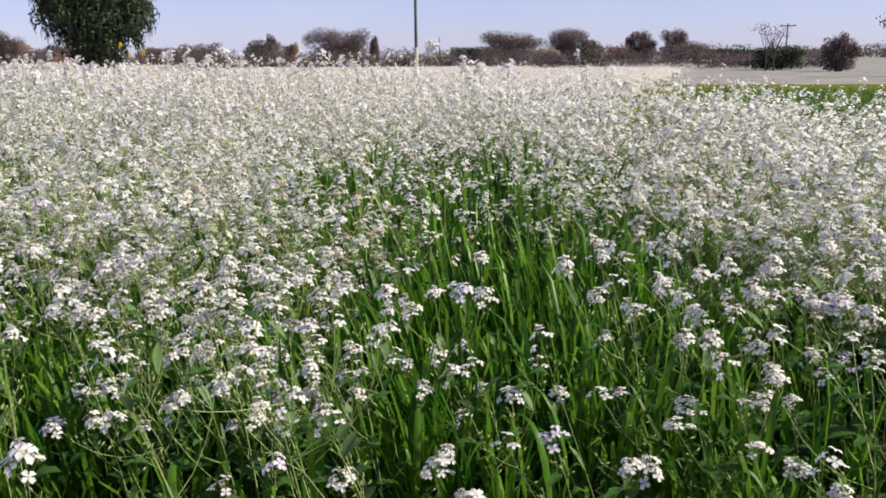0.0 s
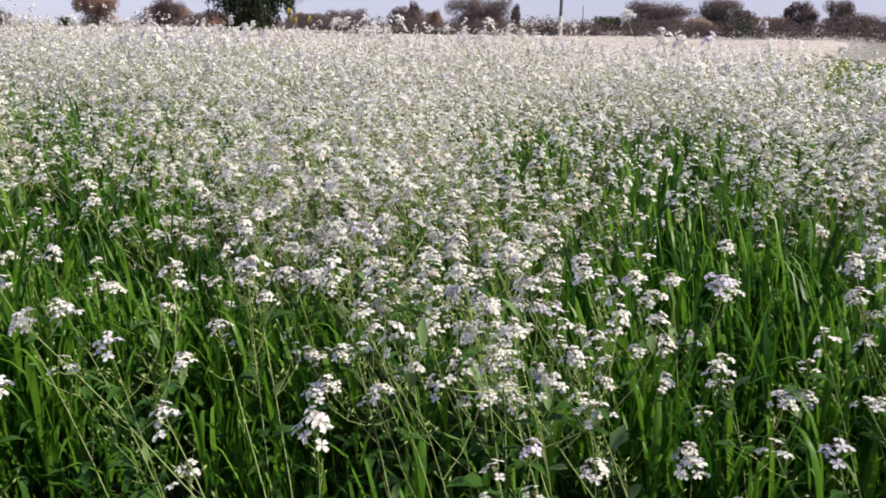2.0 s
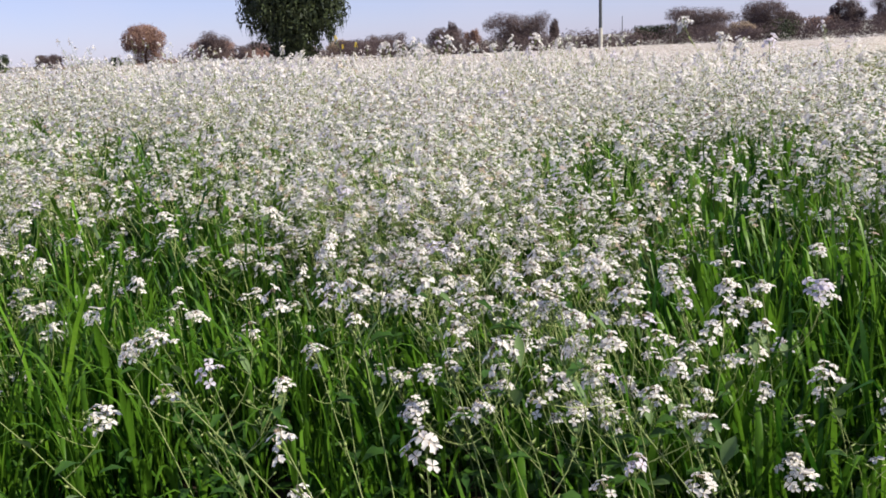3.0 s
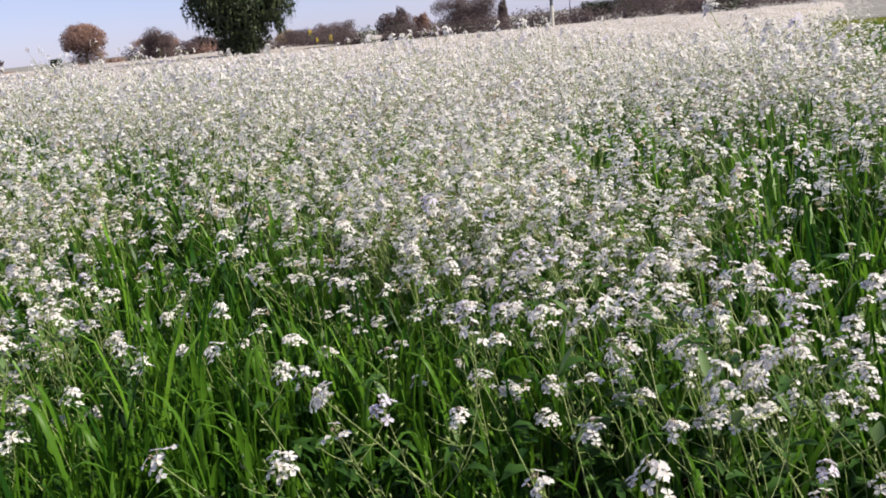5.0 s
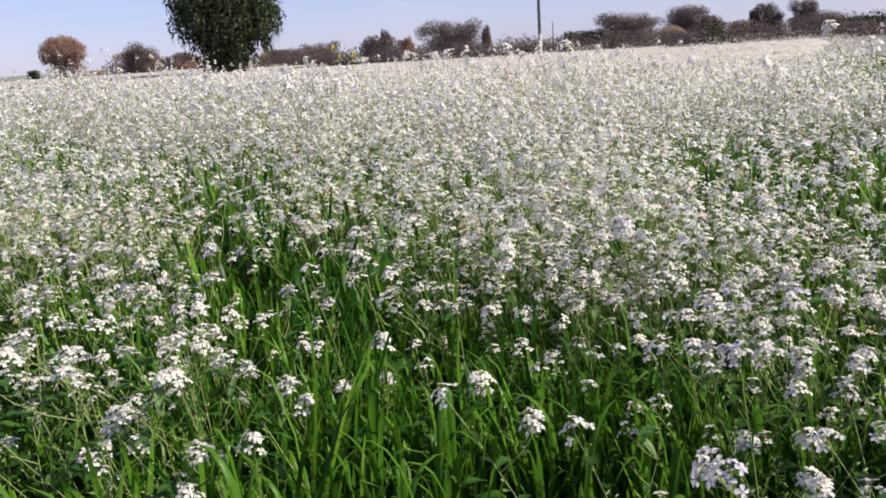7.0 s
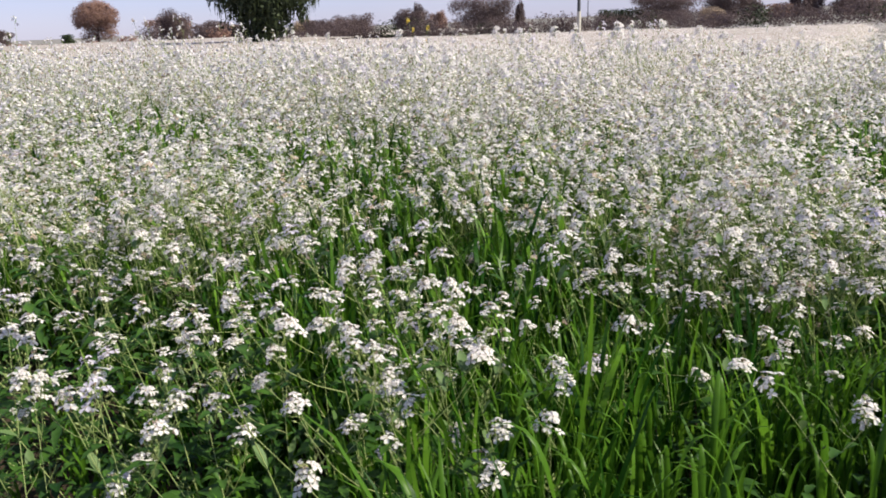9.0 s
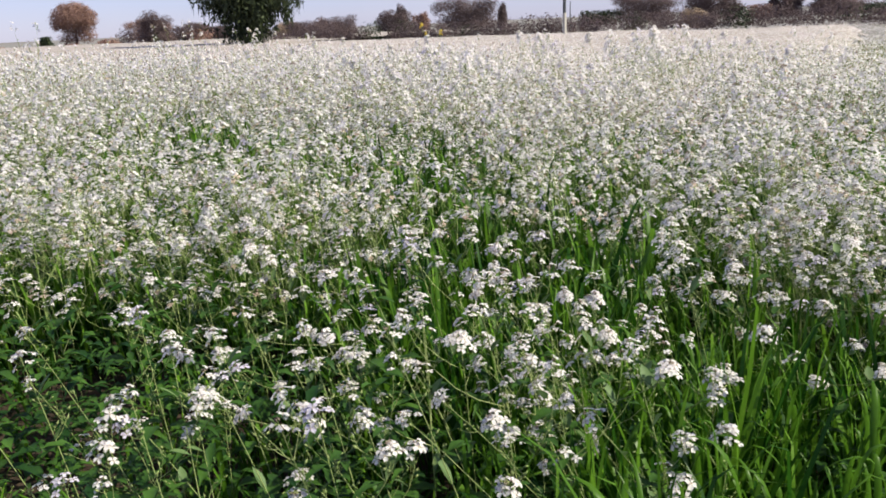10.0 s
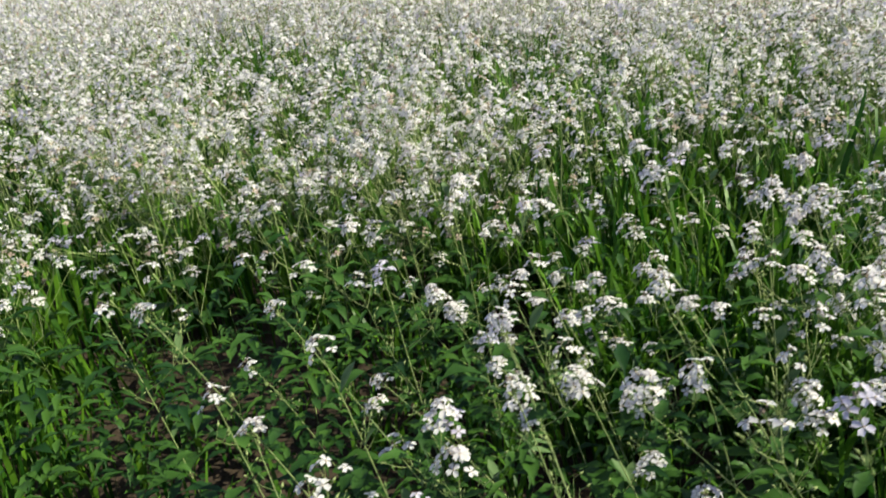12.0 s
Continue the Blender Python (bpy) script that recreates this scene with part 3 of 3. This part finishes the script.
while x < 95:
    tall, wide = rng.uniform(1.8, 2.9), rng.uniform(4, 8)
    leaf_cloud(scrub, [(x, 153 + rng.uniform(-4, 4), tall * 0.4, wide * 0.6, 1.8, tall * 0.6)], int(wide * 110), 0.2, rng, mat=rng.choice((0, 2, 2)))
    x += wide * rng.uniform(0.5, 0.8)
tagged(made("scrub", scrub, (HAZED_LEAF, BROWN_LEAF, DARK_LEAF)), "continuous low scrub along the horizon, tinted as by haze", "scrub", kind="stuff")


def utility_pole(x, y, tall, r, label, pale=0.0, arm=0.0):
    root = tagged(new("utility_pole"), label, "pole")
    root.location = (x, y, 0)
    up = Vector((0, 0, 1))
    # up to the height pale the shaft is thicker and has the paler tone
    if pale:
        low = Shape()
        tube(low, [up * -0.1, up * pale * 0.5, up * pale], r * 1.25, r * 1.15, 0, 10)
        made("lower_shaft", low, (PALE_POLE,), root, "paler lower shaft")
    top = Shape()
    tube(top, [up * (pale + 0.001), up * tall * 0.6, up * tall], r, r * 0.7, 0, 10)
    made("shaft", top, (DARK_POLE,), root, "dark upper shaft")
    if arm:
        bar = Shape()
        tube(bar, [Vector((-arm, 0, tall - 0.3)), Vector((arm, 0, tall - 0.3))], 0.07, 0.07, 0, 6)
        made("crossarm", bar, (DARK_POLE,), root)
        for dx in (-arm * 0.9, 0, arm * 0.9):
            pin = Shape()
            bud(pin, Vector((dx, 0, tall - 0.12)), up, 0.14, 0)
            made("insulator", pin, (PALE_POLE,), root)
    return root


utility_pole(-18.88, 64.83, 9.5, 0.13, "slim utility pole, paler at the foot and darker above", pale=2.0)
utility_pole(13.9, 111.9, 4.6, 0.10, "distant utility pole with a crossarm above the scrub", arm=0.9)
utility_pole(-38.2, 136.9, 4.2, 0.09, "distant thin pole above the scrub")

# ---- wild radish in bloom ----
NEAR_FAR = 2.9
rs = np.random.RandomState(4)


def radish_plant(seed, petals=P_PETAL, label="branching wild radish plant with white flower heads", name="wild_radish", whole=True, full=1.0):
    """A flowering plant of its own parts: stem, leaves and flower heads."""
    rng = random.Random(seed)
    curves = plant_plan(rng, few=3, many=6) if whole else plant_plan(rng, 0.62, 1, 2, 0.42)
    root = tagged(new(name), label, "wildflower", "wild radish in the field" if petals == P_PETAL else "")
    stem = Shape()
    for i, c in enumerate(curves):
        tube(stem, c, 0.0027 if i == 0 else 0.0015, 0.0010, P_STEM, 4 if i == 0 else 3)
        pods(stem, c, rng, 5)
        for _ in range(0 if whole else 4):
            p = c[rng.randint(1, len(c) - 2)]
            w = rng.uniform(0, 6.28)
            q = p + Vector((math.cos(w) * 0.05 - 0.02, math.sin(w) * 0.05, rng.uniform(0.02, 0.08)))
            twig = bend(p, p.lerp(q, 0.5) + Vector((0, 0, -0.012)), q, 3)
            tube(stem, twig, 0.0012, 0.0008, P_STEM)
            pods(stem, twig, rng, 3)
    made("stem", stem, PLANT_MATS, root)
    for c in curves:
        head, singles = Shape(), None if whole else []
        flower_head(head, c[-1], c[-1] - c[-2], rng, 2, rng.choice((4, 5, 7, 9, 11, 14) if whole else (4, 6, 8, 10, 13)), P_LILAC if petals == P_PETAL and rng.random() < 0.10 else petals, rng.uniform(0.9, 1.25) * full, singles)
        ob = made("flower_head", head, PLANT_MATS, root)
        for one in singles or ():
            made("flower", one, PLANT_MATS, ob)
    for i in range(7):
        leaf = Shape()
        c = rng.choice(curves[:3])
        low = i < 3 or full > 1.3
        p = curves[0][rng.randint(1, 3)] if low else c[rng.randint(1, len(c) - 2)]
        w = rng.uniform(0, 6.28)
        d = Vector((math.cos(w), math.sin(w), rng.uniform(0.1, 0.7)))
        broad_leaf(leaf, p, d, rng.uniform(0.10, 0.17) if low else rng.uniform(0.05, 0.10), rng.uniform(0.04, 0.065) if low else rng.uniform(0.018, 0.036), rng)
        made("leaf", leaf, PLANT_MATS, root)
    for i in range(0 if full > 1.3 else 2 if whole else 3):
        leaf = Shape()
        c = curves[i % len(curves)]
        w = rng.uniform(0, 6.28)
        oval_leaf(leaf, c[rng.randint(1, len(c) - 2)], Vector((math.cos(w), math.sin(w), rng.uniform(0.6, 1.8))), rng.uniform(0.04, 0.075), rng.uniform(0.018, 0.032))
        made("leaf", leaf, PLANT_MATS, root, "pale green oval stem leaf")
    return root


def wheat_plant(seed):
    """A wheat tiller: upright culm and arching blades."""
    rng = random.Random(seed)
    root = tagged(new("wheat_plant"), "young green wheat plant with long arching blades", "wheat", "wheat among the flowers")
    culm = Shape()
    top = Vector((rng.uniform(-0.05, 0.02), rng.uniform(-0.03, 0.03), 0.46))
    line = bend(Vector((0, 0, 0)), Vector((0, 0, 0.25)), top, 4)
    tube(culm, line, 0.0024, 0.0014, P_BLADE, 4)
    made("culm", culm, PLANT_MATS, root)
    for i in range(6):
        b = Shape()
        base = line[min(4, 1 + i // 2)] if i else top
        w = i * 2.6 + rng.uniform(-0.5, 0.5)
        pts = blade_points(base, w, rng.uniform(0.18, 0.32), rng.uniform(0.04, 0.16), rng.choice((0, 0.05, 0.25, 0.55)), 6)
        ribbon(b, pts, rng.uniform(0.011, 0.021), Vector((-math.sin(w), math.cos(w), 0)), P_BLADE, crease=0.18)
        made("blade", b, PLANT_MATS, root)
    return root


def place_things(build, variants, spots):
    """spots: rows of x, y, turn, size, tall. The first of each variant is built, the rest are copies."""
    base = [build(k) for k in variants]
    fresh = set(range(len(base)))
    for n, (x, y, turn, size, tall) in enumerate(spots):
        m = pose(x, y, 0, 0, 0, turn) @ Matrix.Diagonal((size, size, tall, 1))
        k = n % len(base)
        if k in fresh:
            fresh.discard(k)
            base[k].matrix_basis = m
        else:
            src = base[k]
            keep = src.matrix_basis.copy()
            src.matrix_basis = Matrix.Identity(4)
            copy_thing(src, m)
            src.matrix_basis = keep


# heads that stand out singly: where the top of each plant is
MARKED = (
    (-0.23, 4.16, 0.89), (0.51, 3.93, 0.92), (0.94, 4.25, 0.79), (0.76, 3.96, 0.79), (-0.82, 3.86, 0.85), (-0.07, 3.86, 0.86), (-2.5, 3.37, 0.86), (-2.54, 3.16, 0.9),
    (-3.02, 3.67, 0.86), (-1.93, 3.53, 0.81), (0.19, 3.93, 1.01), (0.69, 4.11, 0.73), (-1.59, 3.65, 0.76), (-1.83, 3.77, 0.85), (1.14, 4.26, 0.9), (1.38, 4.58, 0.95),
    (-0.21, 3.68, 0.86), (-0.24, 3.51, 0.96), (-0.52, 3.82, 0.83), (-2.93, 3.19, 0.92), (-0.55, 3.38, 0.85), (-3.14, 3.36, 0.9), (1.53, 4.32, 0.85), (0.22, 3.41, 0.92),
    (-2.71, 3.08, 0.68), (-2.3, 3.7, 0.81), (-1.69, 4.01, 0.84), (-2.14, 3.85, 0.72), (-2.65, 3.46, 0.85), (0.09, 4.35, 0.99),
)
# more of them on the sprawling plants of the western edge, and among the stems further east
MARKED_WEST = (
    (-1.99, 3.41, 1.02), (-2.51, 3.02, 0.75), (-2.02, 3.15, 0.95), (-2.37, 3.33, 0.79), (-1.65, 3.63, 0.66), (-1.48, 4.37, 0.95), (-1.55, 4.0, 0.79), (-3.3, 3.15, 0.98), (-3.09, 3.06, 0.87),
    (-2.34, 3.58, 0.93), (-2.71, 3.28, 0.73), (-3.05, 3.1, 0.78), (-1.75, 3.67, 0.87), (-1.52, 3.79, 0.9), (-2.26, 3.35, 0.85), (-1.96, 3.4, 0.82), (-2.65, 3.72, 0.88),
)
MARKED_EAST = ((0.16, 3.51, 0.75), (1.19, 4.19, 0.7), (1.23, 4.82, 0.96), (0.44, 3.74, 0.97), (0.12, 3.76, 1.05))
# loose sprawling plants along the leafy edge
heads = [*MARKED, *MARKED_WEST, *MARKED_EAST]
for _ in range(8):
    x = rs.uniform(-3.9, -2.6)
    heads.append((x, 2.40 + 0.162 * x + rs.uniform(1.0, 1.8), rs.uniform(0.6, 0.9)))
spots = []
for n, (x, y, z) in enumerate(heads):
    top = plant_plan(random.Random(1 + n % 8), 0.62, 1, 3, 0.42)[0][-1]
    turn, size = rs.uniform(-40, 40), rs.uniform(0.8, 1.0)
    c, s = math.cos(radians(turn)) * size, math.sin(radians(turn)) * size
    spots.append((x - c * top.x + s * top.y, y - s * top.x - c * top.y, turn, size, z / top.z))
x, y = sown(area_count(0.75, NEAR_FAR, 35), 0.75, NEAR_FAR, rs)
g = thin(x, y)
keep = (rs.random_sample(len(x)) < np.clip(1.0 - 1.1 * g, 0.02, 1) * np.clip(1.25 * clump(x, y), 0, 1)) & ~((ahead_of_path(x, y) < 1.45) & (rs.random_sample(len(x)) < np.where(x < -1.2, 0.94, 0.86)))
for a, b, h in zip(x[keep], y[keep], height(x, y)[keep]):
    if len(spots) < 270 and min(math.hypot(a - p[0], b - p[1]) for p in spots) > 0.06:
        spots.append((a, b, rs.uniform(-50, 50), rs.uniform(0.85, 1.15), h / 0.86 * rs.uniform(0.66, 1.06)))
for count, west, east, south, north in ((9, 0.3, 0.95, 3.9, 4.9), (12, -2.1, -1.65, 3.75, 4.5)):
    for _ in range(count):
        spots.append((rs.uniform(west, east), rs.uniform(south, north), rs.uniform(-50, 50), rs.uniform(0.85, 1.1), rs.uniform(0.88, 1.1)))
place_things(lambda k: radish_plant(k, whole=False, full=1.08), range(1, 9), spots[:len(heads)])
place_things(radish_plant, range(11, 23), spots[len(heads):])
mustard = radish_plant(90, P_YELLOW, "lone mustard plant with small yellow flowers", "mustard_plant")
mustard.matrix_basis = pose(-6.2, 12.8, 0) @ Matrix.Diagonal((0.8, 0.8, 1.82, 1))

x, y = sown(area_count(0.75, 2.2, 95), 0.75, 2.2, rs)
g = green(x, y)
keep = (rs.random_sample(len(x)) < np.clip(g * 1.1 - 0.1, 0.06, 1) * (1 - 0.7 * sparse(x, y))) & ~((x < -2.0) & (y < 3.1))
spots = [(a, b, rs.uniform(0, 360), rs.uniform(0.85, 1.2), rs.uniform(0.85, 1.12)) for a, b in zip(x[keep], y[keep])][:290]
place_things(wheat_plant, range(50, 58), spots)


def plain_radish(seed, detail, full=1.0):
    """The same plant as one light shape, for the many further off."""
    rng = random.Random(seed)
    s = Shape()
    curves = plant_plan(rng)
    side = Vector((0.7, 0.7, 0))
    for i, c in enumerate(curves if detail == 1 else curves[:5] if detail == 0 else ()):
        pts = c[::3] + [c[-1]] if detail == 1 else [c[2], c[-1]]
        ribbon(s, pts, 0.005 if i == 0 else 0.0035, side if i % 2 else Vector((0.7, -0.7, 0)), P_STEM)
    for c in curves:
        if detail == 1:
            flower_head(s, c[-1], c[-1] - c[-2], rng, 1, rng.choice((4, 5, 6, 8)), P_LILAC if rng.random() < 0.07 else P_PETAL, size=rng.uniform(0.9, 1.25) * full)
        else:
            flower_head(s, c[-1], c[-1] - c[-2], rng, min(detail, 0), rng.choice((4, 5, 6, 7)) if detail == 0 else 3, P_LILAC if rng.random() < 0.06 else P_PETAL, size=0.93 if detail == 0 else 1.4)
    for c in curves:
        for i in range((3 if detail == 1 else 2) if detail >= 0 else 0):
            w = rng.uniform(0, 6.28)
            out = Vector((math.cos(w), math.sin(w), 0))
            p = c[-1].lerp(c[-2], rng.uniform(0.2, 1.0))
            q = p + out * rng.uniform(0.015, 0.03) + Vector((0, 0, rng.uniform(0.012, 0.035)))
            s.add([p, q, q + Vector((-out.y, out.x, 0.3)) * rng.uniform(0.005, 0.009)], [(0, 1, 2)], P_STEM)
    for i in range(4 if detail == 1 else 0):
        p = curves[0][rng.randint(1, 3)]
        w = rng.uniform(0, 6.28)
        broad_leaf(s, p, Vector((math.cos(w), math.sin(w), 0.4)), rng.uniform(0.06, 0.14), rng.uniform(0.02, 0.05), rng, 1)
    return s


def radish_stuff(name, near, far, per_metre, detail, seed, label, tall_share=0.0):
    rs = np.random.RandomState(seed)
    x, y = sown(area_count(near, far, per_metre), near, far, rs)
    keep = rs.random_sample(len(x)) < np.clip(1.0 - 0.95 * thin(x, y), 0.05, 1) * clump(x, y)
    x, y = x[keep], y[keep]
    tall = (height(x, y) + 0.12 * (clump(x, y) - 0.6)) / 0.86 * rs.uniform(0.72, 1.08, len(x)) + np.where(rs.random_sample(len(x)) < tall_share, rs.uniform(0.1, 0.36, len(x)), 0)
    shapes = [plain_radish(300 + 20 * detail + k, detail) for k in range(10)]
    return strewn(name, shapes, x, y, 0 * x, rs.uniform(-1, 1, len(x)), rs.uniform(0.85, 1.2, len(x)), tall, label, "wildflowers", seed=seed)


radish_stuff("wild_radish_bed", NEAR_FAR, 4.6, 104, 1, 21, "dense bed of white wild radish in full bloom", 0.01)
radish_stuff("wild_radish_bed", 4.6, 12.5, 112, 0, 22, "dense bed of white wild radish in full bloom")
radish_stuff("wild_radish_bed", 4.0, 12.5, 1.3, 1, 27, "scattered taller wild radish standing above the rest", 1.0)
rs = np.random.RandomState(28)
x, y = np.concatenate([rs.uniform(-8.2, -2.4, 80), rs.uniform(-3.0, 1.4, 16)]), np.concatenate([rs.uniform(6.8, 12.0, 80), rs.uniform(7.0, 12.0, 16)])
keep = x > -0.5 - 1.0 * (y - 2.4)
x, y = x[keep], y[keep]
tall = rs.uniform(1.12, 1.46, len(x)) / 0.86
place_things(lambda k: radish_plant(k, label="tall wild radish plant standing above the rest of the field", full=1.4), range(31, 37),
             [(a, b, rs.uniform(-50, 50), rs.uniform(0.95, 1.15), h) for a, b, h in zip(x, y, tall)])
rs = np.random.RandomState(29)
away, bearing = rs.uniform(7.5, 14, 150), np.radians(rs.uniform(-47, -10, 150))
strewn("wild_radish_bed", [plain_radish(340 + k, 1, 1.1) for k in range(10)], 0.3 + away * np.sin(bearing), 2.4 + away * np.cos(bearing), 0 * away, rs.uniform(-1, 1, 150), rs.uniform(0.8, 1.1, 150),
       rs.uniform(1.1, 1.42, 150) / 0.86, "tall wild radish standing above the rest of the field", "wildflowers", seed=30)
radish_stuff("wild_radish_bed", 12.5, 26, 16, 0, 23, "white wild radish thickly covering the field further off", 0.012)
radish_stuff("wild_radish_bed", 26, 64, 9.0, -1, 24, "far wild radish in bloom reaching to the trees")


# ---- wheat and leaves between the flowers ----
def tuft(seed, blades, n, tall, spread):
    rng = random.Random(seed)
    s = Shape()
    for i in range(blades):
        w = rng.uniform(0, 6.28)
        base = Vector((rng.gauss(0, spread), rng.gauss(0, spread), 0))
        pts = blade_points(base, w, tall * rng.uniform(0.6, 1.1), rng.uniform(0.05, 0.2), rng.choice((0, 0, 0.08, 0.2, 0.4) if n > 3 else (0.1, 0.2, 0.3, 0.45, 0.6)), n)
        ribbon(s, pts, rng.uniform(0.008, 0.019) * (1.0 if n > 3 else 1.3), Vector((-math.sin(w), math.cos(w), 0)), P_BLADE)
    return s


def wheat_stuff(near, far, per_metre, blades, n, seed, poor=0.35):
    rs = np.random.RandomState(seed)
    x, y = sown(area_count(near, far, per_metre), near, far, rs)
    keep = (rs.random_sample(len(x)) < (poor + (1 - poor) * green(x, y)) * (1 - 0.7 * sparse(x, y))) & ~((x < -1.9) & (ahead_of_path(x, y) < 1.6) & (rs.random_sample(len(x)) < 0.4))
    x, y = x[keep], y[keep]
    shapes = [tuft(500 + k, blades, n, 0.62, 0.035) for k in range(9)]
    strewn("wheat_grass", shapes, x, y, 0 * x, rs.uniform(0, 6.28, len(x)), rs.uniform(0.8, 1.3, len(x)), rs.uniform(0.55 if near < 1 else 0.72, 1.2, len(x)) * height(x, y) / (0.9 if near < 1 else 0.78) * (1 - 0.5 * sparse(x, y)) * (1 + np.where(ahead_of_path(x, y) > 2.2, 0.22, 0.40) * green(x, y)),
           "green wheat blades growing thickly under the flowers", "wheat", seed=seed)


wheat_stuff(0.5, NEAR_FAR, 165, 8, 4, 41)
wheat_stuff(NEAR_FAR, 7.0, 95, 7, 3, 42, 0.48)
wheat_stuff(7.0, 12.5, 50, 6, 2, 43, 0.55)


rs = np.random.RandomState(51)
x, y = rs.uniform(0.5, 14, 2600), rs.uniform(11.6, 33, 2600)
keep = ~in_field(x, y) & (np.degrees(np.arctan2(x - 1.4, y - 2.4)) < 18)
x, y = x[keep], y[keep]
strewn("low_grass", [tuft(560 + k, 9, 2, 0.30, 0.12) for k in range(6)], x, y, 0 * x, rs.uniform(0, 6.28, len(x)), rs.uniform(1.0, 1.8, len(x)), rs.uniform(0.6, 1.2, len(x)),
       "low green grass on the strip beside the flower field", "grass", seed=52)


def leaf_tuft(seed):
    rng = random.Random(seed)
    s = Shape()
    for i in range(8):
        w = i * 0.8 + rng.uniform(-0.4, 0.4)
        p = Vector((rng.gauss(0, 0.03), rng.gauss(0, 0.03), rng.uniform(0.05, 0.5)))
        broad_leaf(s, p, Vector((math.cos(w), math.sin(w), rng.uniform(0.1, 0.9))), rng.uniform(0.05, 0.12), rng.uniform(0.016, 0.034), rng, 2)
    return s


rs = np.random.RandomState(61)
x, y = sown(area_count(0.4, 3.2, 95), 0.4, 3.2, rs)
keep = ~((x < -1.7) & (ahead_of_path(x, y) < 1.0) & (rs.random_sample(len(x)) < 0.6)) & (rs.random_sample(len(x)) > np.where(x > -2, 0.58 + 0.2 * sparse(x, y), 0.05 + 0.6 * (ahead_of_path(x, y) > 2.4)))
x, y = x[keep], y[keep]
strewn("radish_leaves", [leaf_tuft(700 + k) for k in range(8)], x, y, 0 * x, rs.uniform(0, 6.28, len(x)), rs.uniform(0.6, 1.2, len(x)), rs.uniform(0.5, 1.1, len(x)) + 0.45 * ((x < -1.9) & (ahead_of_path(x, y) > 1.1)),
       "dark lobed radish leaves low among the stems", "leaves", seed=62)

# the same field behind the path and far beside it, out of view
rs = np.random.RandomState(71)
x, y = rs.uniform(-10, 10, 700), rs.uniform(-6, 7, 700)
d = ahead_of_path(x, y)
keep = (d < -0.9) | ((d > 0.3) & ~seen_from_path(x, y) & (np.hypot(x + 0.4, y - 2.4) > 5.5))
x, y = x[keep], y[keep]
strewn("wild_radish_bed", [plain_radish(300 + k, 0) for k in range(8)], x, y, 0 * x, rs.uniform(0, 6.28, len(x)), rs.uniform(0.9, 1.2, len(x)), rs.uniform(0.85, 1.1, len(x)),
       "white wild radish thickly covering the field behind the path", "wildflowers", seed=72)
x, y = rs.uniform(-9, 9, 1500), rs.uniform(-5, 4, 1500)
keep = ahead_of_path(x, y) < -0.7
x, y = x[keep], y[keep]
strewn("wheat_grass", [tuft(500 + k, 9, 2, 0.62, 0.09) for k in range(9)], x, y, 0 * x, rs.uniform(0, 6.28, len(x)), rs.uniform(1.0, 1.5, len(x)), rs.uniform(0.8, 1.2, len(x)),
       "green wheat blades behind the path", "wheat", seed=75)
# unseen plants close beside the view, added to keep sun off its cut edge
x, y = rs.uniform(-6, 6, 2600), rs.uniform(1.2, 8, 2600)
keep = (ahead_of_path(x, y) > 0.45) & ~seen_from_path(x, y) & (np.hypot(x + 0.4, y - 2.4) <= 5.8)
x, y = x[keep], y[keep]
half = len(x) // 3
strewn("wild_radish_bed", [plain_radish(320 + k, 1) for k in range(8)], x[:half], y[:half], 0 * x[:half], rs.uniform(-1, 1, half), rs.uniform(0.9, 1.2, half), rs.uniform(0.85, 1.1, half),
       "unseen white wild radish added beside the path against side sun", "wildflowers", seed=73)
rest = len(x) - half
strewn("wheat_grass", [tuft(500 + k, 8, 4, 0.62, 0.05) for k in range(9)], x[half:], y[half:], 0 * x[half:], rs.uniform(0, 6.28, rest), rs.uniform(0.9, 1.3, rest), rs.uniform(0.8, 1.2, rest),
       "unseen green wheat blades added beside the path against side sun", "wheat", seed=74)
